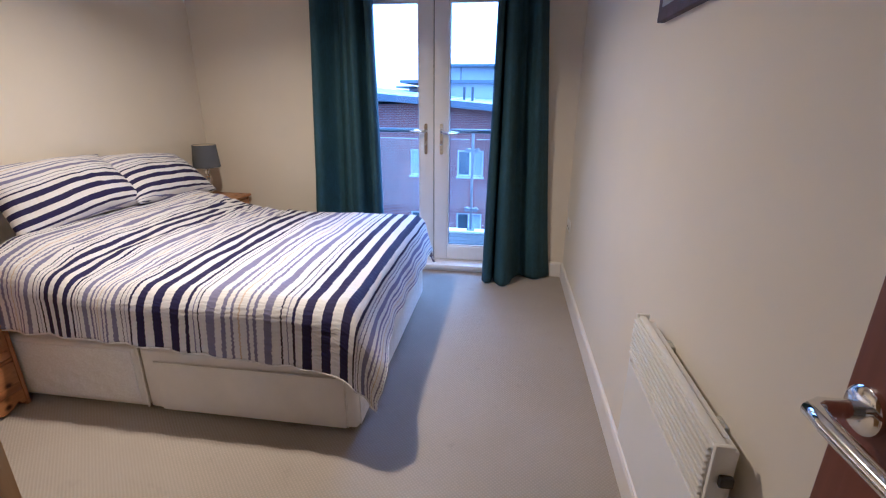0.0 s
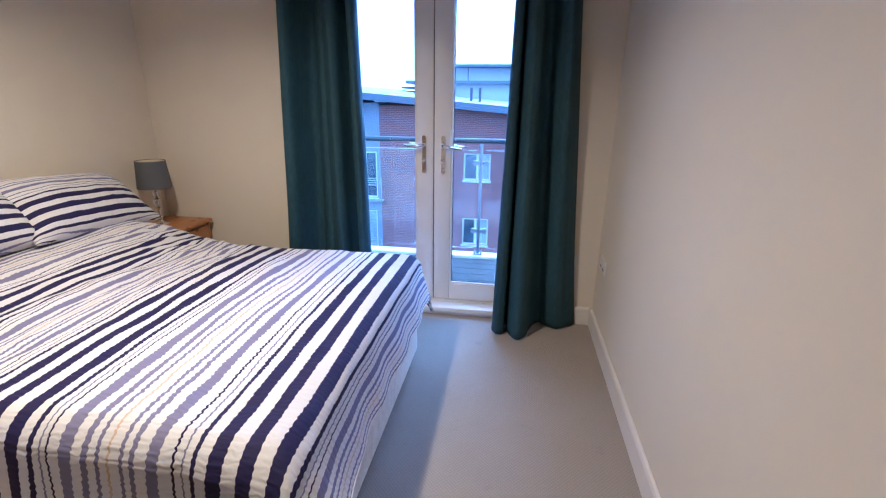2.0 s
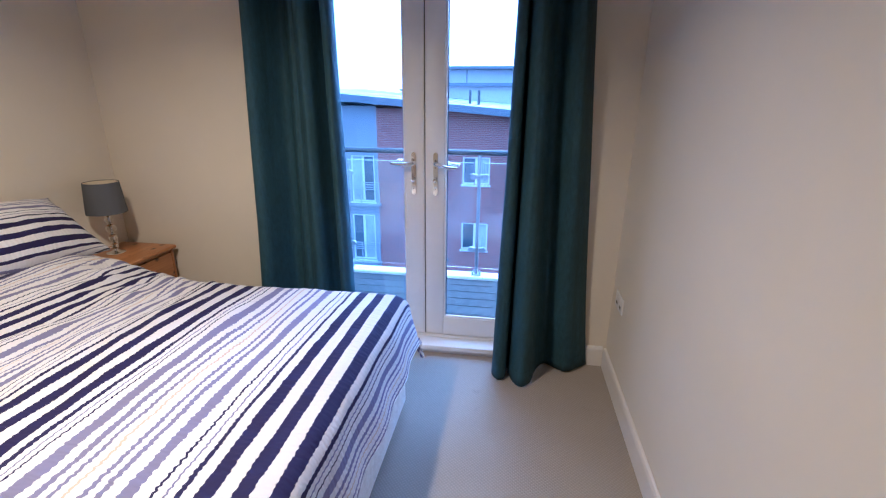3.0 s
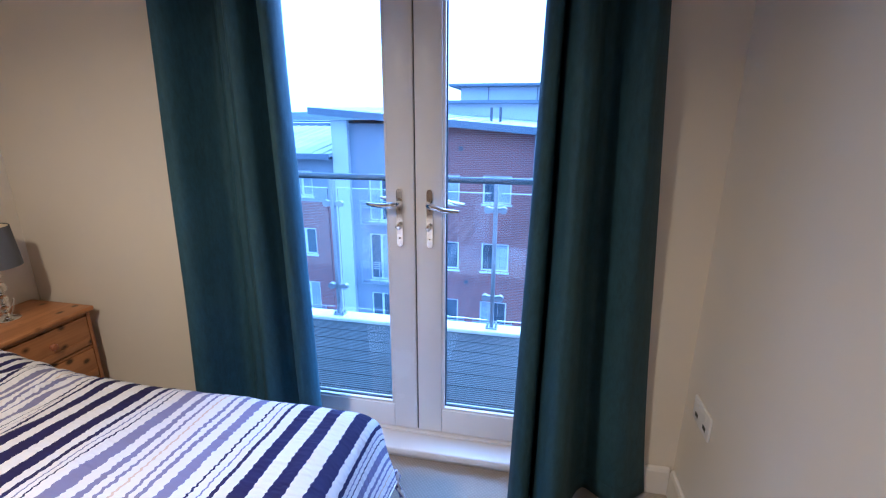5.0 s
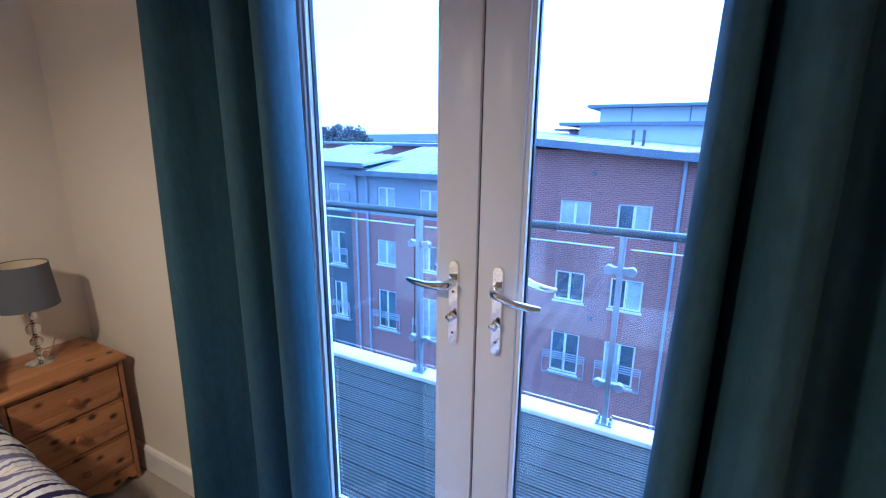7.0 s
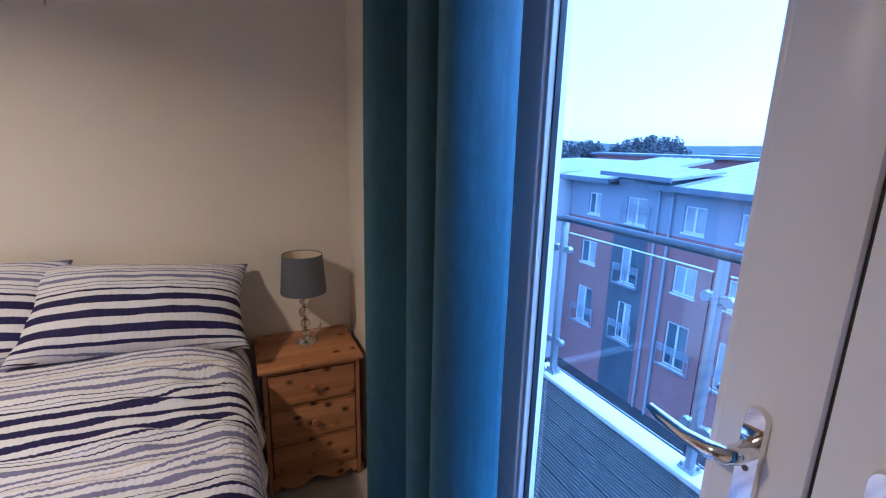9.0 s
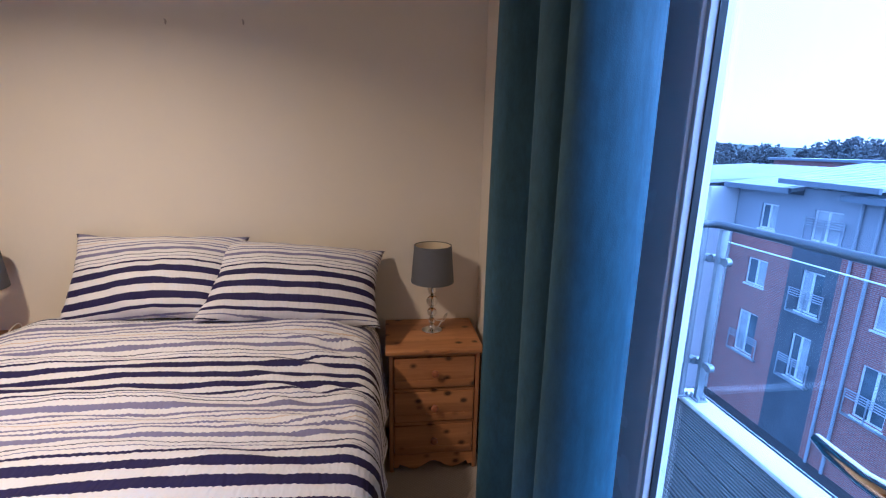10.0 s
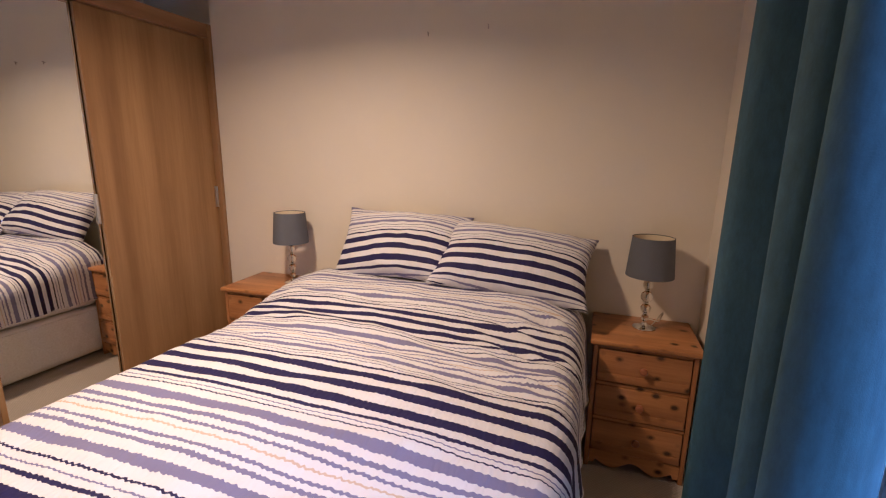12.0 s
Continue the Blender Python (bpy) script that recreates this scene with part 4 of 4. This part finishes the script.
# ---- balcony ----
DZ0, RY = -0.085, 6.38
deck = tagged(new("deck"), "dark grooved timber balcony decking, damp", "decking", kind="structure")
part("deck_joists", bm_box((-2.16, 5.180, DZ0 - 0.20), (2.70, 6.300, DZ0 - 0.029)), M_far_dark, deck)
y = 5.180
board = None
while y < 6.29:
    if board is None:
        board = part("board", bm_box((-2.16, 0, DZ0 - 0.028), (2.70, 0.1375, DZ0), 0.003), M_deck, deck, at=(0, y, 0))
    else:
        again(board, (0, y, 0))
    y += 0.140
kerb = tagged(new("kerb"), "white painted steel edge channel of the balcony", "kerb", kind="structure")
part("channel", bm_box((-2.22, 6.305, DZ0 - 0.16), (2.76, 6.445, DZ0 + 0.022), 0.006), M_far_frame, kerb)
part("channel", bm_box((-2.22, 5.180, DZ0 - 0.16), (-2.165, 6.304, DZ0 + 0.022), 0.006), M_far_frame, kerb)
part("channel", bm_box((2.705, 5.180, DZ0 - 0.16), (2.76, 6.304, DZ0 + 0.022), 0.006), M_far_frame, kerb)

rail = thing("balustrade", "steel and glass balcony balustrade with a round handrail", "balustrade", (0, 0, 0))
ZR = 1.038
part("handrail", bm_tube([(-2.15, 5.18, ZR), (-2.15, 6.30, ZR), (-2.142, 6.345, ZR), (-2.118, 6.372, ZR), (-2.07, RY, ZR), (2.61, RY, ZR), (2.665, 6.368, ZR), (2.69, 6.30, ZR), (2.69, 5.18, ZR)], 0.0225, 18), M_rail, rail, "dark metal round handrail", smooth=60)


def post(x, y, along):
    """An upright flat bar with a foot plate and two pairs of glass clamps."""
    u = Vector((1, 0, 0)) if along == "x" else Vector((0, 1, 0))
    w = Vector((0, 1, 0)) if along == "x" else Vector((1, 0, 0))
    def blk(du, dw, z0, z1, bev=0.002):
        c = Vector((x, y, 0))
        a, b = c - u * du - w * dw, c + u * du + w * dw
        return bm_box((min(a.x, b.x), min(a.y, b.y), z0), (max(a.x, b.x), max(a.y, b.y), z1), bev)
    p = part("post", blk(0.014, 0.024, DZ0 + 0.034, ZR - 0.020), M_far_steel, rail, smooth=40)
    part("foot_plate", blk(0.045, 0.035, DZ0 + 0.0225, DZ0 + 0.034), M_far_steel, p)
    for du in (-0.032, 0.032):
        for dw in (-0.022, 0.022):
            q = u * du + w * dw
            part("bolt", bm_lathe([(0.009, DZ0 + 0.034), (0.009, DZ0 + 0.046), (0.005, DZ0 + 0.056)], 10, (x + q.x, y + q.y, 0)), M_far_steel, p)
    for z in (0.835, 0.177):
        for s in (-1, 1):
            a, b = Vector((x, y, z)) + u * s * 0.012, Vector((x, y, z)) + u * s * 0.052
            cl = bm_box(tuple(min(i, j) for i, j in zip(a - w * 0.014, b + w * 0.014))[:2] + (z - 0.019,), tuple(max(i, j) for i, j in zip(a - w * 0.014, b + w * 0.014))[:2] + (z + 0.019,), 0.006)
            c = Vector((x, y, z)) + u * s * 0.055
            bm_tube([c - w * 0.018, c + w * 0.018], 0.025, 20, cl)
            part("glass_clamp", cl, M_far_steel, p, "rounded steel glass clamp", smooth=40)


# pale opaque colour paints the bright line light makes along the glass top
M_edge = plain("painted_edge_glint", (0.72, 0.82, 0.82), 0.2, var=0.05, bump=0)
M_far_steel = plain("satin_steel", (0.30, 0.32, 0.34), 0.35, 0.4, var=0.06, bump=0)
for x in (-1.010, 0.205, 1.420):
    post(x, RY, "x")
post(-2.085, RY, "x")
post(-2.150, 6.300, "y")
post(-2.150, 5.30, "y")
post(2.63, RY, "x")
for a, b in ((-2.045, -1.050), (-0.970, 0.165), (0.245, 1.380), (1.460, 2.590)):
    g = part("glass_panel", bm_box((a, RY - 0.005, 0.000), (b, RY + 0.005, 0.950), 0.001), M_panel_glass, rail, "clear toughened glass panel")
    g.visible_shadow = False
    part("glint_strip", bm_box((a, RY - 0.0045, 0.9505), (b, RY + 0.0045, 0.9545)), M_edge, g, "pale opaque strip painted as the glint on the glass edge")
for x in (-2.15, 2.69):
    g = part("glass_panel", bm_box((x - 0.005, 5.34, 0.000), (x + 0.005, 6.26, 0.950), 0.001), M_panel_glass, rail, "clear toughened glass panel")
    g.visible_shadow = False

# ---- outside: ground ----
GZ = -11.2
gb = bmesh.new()
R = 2500
gv = [gb.verts.new(p) for p in ((-R, -R, GZ), (R, -R, GZ), (R, R, GZ), (-R, R, GZ))]
gb.faces.new(gv)
struct("ground", gb, M_asphalt, "dark damp asphalt between the buildings", "ground")

# ---- outside: apartment block opposite ----
FY = 22.0


def wall_with_holes(x0, x1, z0, z1, holes, depth=0.30):
    """An upright wall facing the camera side, with real openings (x0, x1, z0, z1)."""
    bm = bmesh.new()
    xs = sorted({x0, x1, *[h[0] for h in holes], *[h[1] for h in holes]})
    zs = sorted({z0, z1, *[h[2] for h in holes], *[h[3] for h in holes]})
    vid = {}

    def vert(x, y, z):
        k = (x, y, z)
        if k not in vid:
            vid[k] = bm.verts.new(k)
        return vid[k]
    for a, b in zip(xs, xs[1:]):
        for c, d in zip(zs, zs[1:]):
            if any(h[0] <= a and b <= h[1] and h[2] <= c and d <= h[3] for h in holes):
                continue
            bm.faces.new((vert(a, FY, c), vert(b, FY, c), vert(b, FY, d), vert(a, FY, d)))
    for h in holes:
        for (p, q) in (((h[0], h[2]), (h[1], h[2])), ((h[1], h[2]), (h[1], h[3])), ((h[1], h[3]), (h[0], h[3])), ((h[0], h[3]), (h[0], h[2]))):
            bm.faces.new((vert(p[0], FY, p[1]), vert(q[0], FY, q[1]), vert(q[0], FY + depth, q[1]), vert(p[0], FY + depth, p[1])))
    for p, q in (((x0, z0), (x0, z1)), ((x1, z0), (x1, z1)), ((x0, z1), (x1, z1))):
        bm.faces.new((bm.verts.new((p[0], FY, p[1])), bm.verts.new((q[0], FY, q[1])), bm.verts.new((q[0], FY + 9, q[1])), bm.verts.new((p[0], FY + 9, p[1]))))
    return bm


def far_window(house, x0, x1, z0, z1, blind=0, tall=False):
    w = part("window", bm_box((x0 - 0.05, FY - 0.04, z0 - 0.09), (x1 + 0.05, FY + 0.10, z0 - 0.002), 0.01), M_far_frame, house, "white framed casement window with a sill")
    mid = (x0 + x1) / 2
    f = bmesh.new()
    t = 0.07
    for a, b in (((x0, z0), (x0 + t, z1)), ((x1 - t, z0), (x1, z1)), ((x0 + t, z1 - t), (x1 - t, z1)), ((x0 + t, z0), (x1 - t, z0 + t)), ((mid - 0.05, z0 + t), (mid + 0.05, z1 - t))):
        bm_box((a[0], FY + 0.08, a[1]), (b[0], FY + 0.14, b[1]), into=f)
    part("window_frame", f, M_far_frame, w)
    for i, (a, b) in enumerate(((x0 + t, mid - 0.05), (mid + 0.05, x1 - t))):
        mt_ = M_far_blind if blind & (1 + i) else M_far_glass
        part("pane", bm_box((a, FY + 0.105, z0 + t), (b, FY + 0.115, z1 - t)), mt_, w)


def juliet(house, x0, x1, z0, proud=0.12, h=0.95):
    j = part("juliet_rail", bm_box((x0 - 0.3, FY - proud, z0 - 0.12), (x1 + 0.3, FY + 0.02, z0 - 0.06)), M_galv, house, "grey metal Juliet balcony rail")
    for k in range(4):
        z = z0 + h - 0.10 * k
        part("bar", bm_tube([(x0 - 0.28, FY - proud, z), (x1 + 0.28, FY - proud, z)], 0.022, 6), M_galv, j)
    for x in (x0 - 0.28, (x0 + x1) / 2, x1 + 0.28):
        part("upright", bm_box((x - 0.02, FY - proud - 0.02, z0 - 0.1), (x + 0.02, FY - proud + 0.02, z0 + h)), M_galv, j)


def sloped_roof(x0, x1, za, zb, thick, y0, y1, rise, parent, fascia=True):
    """A thin roof slab from x0 (height za) to x1 (height zb), rising by rise towards the back."""
    bm = bmesh.new()
    pts = [(x0, y0, za), (x1, y0, zb), (x1, y1, zb + rise), (x0, y1, za + rise)]
    up = [bm.verts.new(p) for p in pts]
    dn = [bm.verts.new((p[0], p[1], p[2] - thick)) for p in pts]
    bm.faces.new(up)
    bm.faces.new(list(reversed(dn)))
    for i in range(4):
        bm.faces.new((up[i], dn[i], dn[(i + 1) % 4], up[(i + 1) % 4]))
    roof = part("roof", bm, M_roof, parent, "pale metal roof with standing seams")
    if fascia:
        fb = bmesh.new()
        q = [(x0 - 0.02, za), (x1 + 0.02, zb)]
        v = [[fb.verts.new((x, yy, z + dz)) for yy, dz in ((y0 - 0.03, 0.03), (y0 - 0.03, -thick - 0.05), (y0 + 0.10, -thick - 0.05), (y0 + 0.10, 0.03))] for x, z in q]
        for i in range(4):
            fb.faces.new((v[0][i], v[0][(i + 1) % 4], v[1][(i + 1) % 4], v[1][i]))
        fb.faces.new(v[0])
        fb.faces.new(list(reversed(v[1])))
        part("fascia", fb, M_fascia, roof, "slate grey eaves fascia")
    n = max(2, int((x1 - x0) / 0.55))
    for i in range(n):
        k = (i + 0.5) / n
        x, z = x0 + (x1 - x0) * k, za + (zb - za) * k
        part("seam", bm_tube([(x, y0 + 0.1, z + 0.02), (x, y1, z + rise + 0.02)], 0.03, 4), M_roof, roof)
    return roof


# right-hand block: brick, with a rendered bay at its end
block = thing("apartment_block", "four storey red brick apartment block with a sloping roof", "building", (0, 0, 0))
rows3 = [(-1.98, -0.80), (-4.98, -3.72), (-8.25, -6.42)]
holes, spec = [], []
for k, (z0, z1) in enumerate(rows3):
    for x0, x1 in ((-3.85, -2.65), (-1.66, -0.47), (1.9, 3.1), (4.2, 5.4)):
        holes.append((x0, x1, z0, z1))
        spec.append((x0, x1, z0, z1, k))
part("wall", wall_with_holes(-5.45, 9.0, GZ, 1.15, holes), M_brick, block, "red brick wall with pale joints")
for n, (x0, x1, z0, z1, k) in enumerate(spec):
    far_window(block, x0, x1, z0, z1, (3, 2, 0, 1, 0, 2, 0, 0, 0, 1, 3, 0)[n % 12])
    if k == 2:
        juliet(block, x0, x1, z0)
bay_holes = [(-6.72, -5.62, -2.95, -0.85), (-6.78, -5.68, -5.75, -3.55), (-6.80, -5.70, -8.6, -6.4)]
part("bay_wall", wall_with_holes(-7.50, -5.452, GZ, 1.25, bay_holes), M_render_blue, block, "smooth grey rendered bay")
for n, (x0, x1, z0, z1) in enumerate(bay_holes):
    far_window(block, x0, x1, z0, z1, (1, 2, 0)[n])
    juliet(block, x0, x1, z0, 0.35)
part("pilaster", bm_box((-8.22, FY - 0.25, GZ), (-7.50, FY + 6, 1.40)), M_render_white, block, "tall white rendered pier")
sloped_roof(-8.95, 9.2, 1.88, 0.42, 0.20, FY - 0.75, FY + 9, 0.25, block)
part("downpipe", bm_tube([(0.42, FY - 0.09, GZ), (0.42, FY - 0.09, 0.85)], 0.06, 10), M_pipe, block, "grey rainwater downpipe")
for x, z in ((-2.62, 0.28), (-2.3, -5.55), (3.4, 0.2)):
    part("air_vent", bm_box((x - 0.09, FY - 0.02, z - 0.09), (x + 0.09, FY + 0.01, z + 0.09)), M_far_dark, block)
for x in (-1.6, -1.2):
    part("roof_vent", bm_tube([(x, FY + 2, 1.2), (x, FY + 2, 1.95)], 0.06, 8), M_far_dark, block)

# left-hand wing: rendered top storey over brick
wing = thing("apartment_wing", "lower apartment wing with grey top storey over brick", "building", (0, 0, 0))
top_w = [(-12.88, -11.86), (-10.46, -9.40), (-18.70, -17.80)]
cols = [(-12.98, -11.86), (-10.52, -9.40), (-18.95, -17.80)]
hs_top = [(a, b, -1.95, -0.80) for a, b in top_w]
hs_low = [(a, b, -4.72, -3.45) for a, b in cols] + [(a, b, -8.2, -6.1) for a, b in cols]
for nm, x0, x1, zz0, zz1, hs, mm in (("wall", -14.55, -8.222, -2.20, -0.25, hs_top[:2], M_render_blue), ("wall", -20.2, -16.70, -2.20, -0.25, hs_top[2:], M_render_blue),
                                    ("wall", -14.55, -8.222, GZ, -2.201, [h for h in hs_low if h[0] > -14], M_brick), ("wall", -20.2, -16.70, GZ, -2.201, [h for h in hs_low if h[0] < -14], M_brick)):
    part(nm, wall_with_holes(x0, x1, zz0, zz1, hs), mm, wing)
for n, (x0, x1, z0, z1) in enumerate(hs_top + hs_low):
    far_window(wing, x0, x1, z0, z1, (3, 3, 2, 3, 1, 2, 0, 3, 1)[n % 9])
    if z0 < -6:
        juliet(wing, x0, x1, z0)
tower_holes = [(-16.05, -14.85, -2.05, -0.75)]
part("tower_wall", wall_with_holes(-16.70, -14.55, -2.20, 0.05, tower_holes), M_render_blue, wing)
far_window(wing, *tower_holes[0], 3)
juliet(wing, -16.0, -14.9, -2.05)
dark_holes = [(-16.05, -15.05, -5.1, -3.3), (-15.95, -15.05, -8.1, -6.1)]
part("dark_bay", wall_with_holes(-16.70, -14.55, GZ, -2.201, dark_holes), M_far_dark, wing, "dark clad recessed bay")
for n, h in enumerate(dark_holes):
    far_window(wing, *h, 1 + n)
    juliet(wing, h[0], h[1], h[2], 0.2)
sloped_roof(-14.5, -8.25, -0.02, -0.02, 0.16, FY - 0.7, FY + 7, 1.05, wing)
sloped_roof(-20.4, -16.75, 0.02, 0.02, 0.16, FY - 0.7, FY + 7, 1.05, wing)
sloped_roof(-17.0, -13.0, 0.42, 0.34, 0.12, FY - 1.0, FY + 2.6, 0.30, wing)
for x in (-14.15, -13.45):
    part("downpipe", bm_tube([(x, FY - 0.09, GZ), (x, FY - 0.09, -0.3)], 0.06, 8), M_pipe, wing)

white_block = thing("white_block", "white rendered block at the end of the wing", "building", (0, 0, 0))
part("wall", bm_box((-30.0, FY - 1.5, GZ), (-20.25, FY + 8, -0.2)), M_render_white, white_block)
sloped_roof(-30.2, -20.6, 0.1, 0.1, 0.16, FY - 1.9, FY + 9, 0.6, white_block)

# penthouse storeys behind the right-hand block
pent = thing("penthouse", "white stepped penthouse storeys with thin dark roofs", "building", (0, 0, 0))
for x0, x1, z0, z1, y0 in ((-5.0, 16, -2, 2.30, 30.0), (-4.15, 16, 2.48, 3.26, 31.0), (-5.9, -5.0, -2, 2.05, 31.5)):
    part("wall", bm_box((x0, y0, z0), (x1, y0 + 8, z1)), M_render_white, pent)
for x0, x1, z0, z1, y0 in ((-6.0, 16.5, 2.30, 2.47, 29.4), (-4.75, 16.5, 3.27, 3.42, 30.3), (-6.6, -5.4, 2.06, 2.16, 30.8)):
    part("roof", bm_box((x0, y0, z0), (x1, y0 + 9, z1)), M_fascia, pent, "thin dark overhanging roof")
for x in (-2.5, 0.3, 3.0):
    part("panel_joint", bm_box((x - 0.03, 30.97, 2.48), (x + 0.03, 30.995, 3.25)), M_fascia, pent)

# further roofs
far_specs = [(-20, -11.5, 52, -1.2, 1.15), (-46, -24, 60, -2.0, 1.05), (-75, -48, 75, -2.0, 0.9), (-14.5, -8.5, 44, -1.0, 1.9), (-62, -20, 95, -2.0, 1.2)]
for x0, x1, y0, z0, z1 in far_specs:
    b = thing("roofscape_block", "distant low block with a pale flat roof", "building", (0, 0, 0), group="distant blocks")
    part("wall", bm_box((x0, y0, GZ), (x1, y0 + 8, z1 - 0.45)), M_render_white if y0 < 50 else M_brick, b)
    part("roof", bm_box((x0 - 0.6, y0 - 0.8, z1 - 0.44), (x1 + 0.6, y0 + 9, z1 - 0.1), 0.05), M_roof, b)
    part("fascia", bm_box((x0 - 0.62, y0 - 0.86, z1 - 0.50), (x1 + 0.62, y0 - 0.805, z1 - 0.12)), M_fascia, b)
shed = thing("blue_shed", "blue clad industrial shed beyond the roofs", "building", (0, 0, 0))
part("wall", bm_box((-56, 92, GZ), (-44, 94, 1.0)), M_blue_shed, shed)
tb_ = thing("tower_block", "tall distant tower block", "building", (0, 0, 0))
part("wall", bm_box((-426, 304, GZ), (-415, 315, 60)), M_brick, tb_)
for k in range(20):
    part("window_band", bm_box((-425, 303.7, -2 + 3.0 * k), (-416, 303.98, -0.8 + 3.0 * k)), M_far_glass, tb_)

# wooded skyline
hb = bmesh.new()
prev = None
for i in range(161):
    a = radians(-75 + 150 * i / 160)
    d = 900 + 120 * noise.noise((i * 0.05, 1, 2))
    x, yv = d * math.sin(a), d * math.cos(a)
    hgt = 8 + 26 * max(0, noise.noise((i * 0.035 + 5, 4, 0)) + 0.35)
    cur = [hb.verts.new((x, yv, GZ)), hb.verts.new((x * 1.25, yv * 1.25, hgt))]
    if prev:
        hb.faces.new((prev[0], cur[0], cur[1], prev[1]))
    prev = cur
struct("backdrop", hb, M_hill, "hazy wooded hills on the skyline", "hills", 180)

rnd = random.Random(4)


def bare_tree(x, y, height, spread):
    t = thing("tree", "dark winter tree on the skyline", "tree", (x, y, GZ), rnd.uniform(0, 360), "skyline trees")
    part("trunk", bm_tube([(0, 0, 0), (0.1, 0, height * 0.4), (0, 0.1, height * 0.75)], [0.45, 0.3, 0.12], 8), M_bark, t)
    lb = bmesh.new()
    for k in range(8):
        a = rnd.uniform(0, 6.28)
        z = height * rnd.uniform(0.35, 0.7)
        bm_tube([(0, 0, z), (spread * 0.5 * math.cos(a), spread * 0.5 * math.sin(a), z + height * 0.2)], [0.13, 0.04], 5, lb)
    part("limbs", lb, M_bark, t)
    cb = bmesh.new()
    for k in range(2600):
        a, e = rnd.uniform(0, 6.28), rnd.uniform(-1, 1)
        r = rnd.uniform(0.45, 1.0) ** 0.6
        c = Vector((spread * r * math.cos(a) * math.sqrt(1 - e * e), spread * r * math.sin(a) * math.sqrt(1 - e * e), height * 0.68 + height * 0.32 * e * r))
        c += Vector((noise.noise(c * 0.4), noise.noise(c * 0.4 + Vector((7, 0, 0))), noise.noise(c * 0.4 + Vector((0, 9, 0))))) * spread * 0.35
        s = rnd.uniform(0.22, 0.6)
        d1, d2 = Vector((rnd.gauss(0, 1), rnd.gauss(0, 1), rnd.gauss(0, 1))).normalized() * s, Vector((rnd.gauss(0, 1), rnd.gauss(0, 1), rnd.gauss(0, 1))).normalized() * s
        cb.faces.new([cb.verts.new(c + d1), cb.verts.new(c + d2), cb.verts.new(c - d1), cb.verts.new(c - d2)])
    part("crown", cb, M_leaf, t)
    return t


first = bare_tree(-118, 150, 17.0, 6.5)
for i in range(30):
    a = rnd.uniform(-66, -37)
    d = rnd.uniform(150, 240)
    s = rnd.uniform(0.75, 1.12)
    c = copy_thing(first, pose(d * math.sin(radians(a)), d * math.cos(radians(a)), GZ, 0, 0, rnd.uniform(0, 360)) @ Matrix.Diagonal((s * 1.2, s * 1.2, s, 1)))
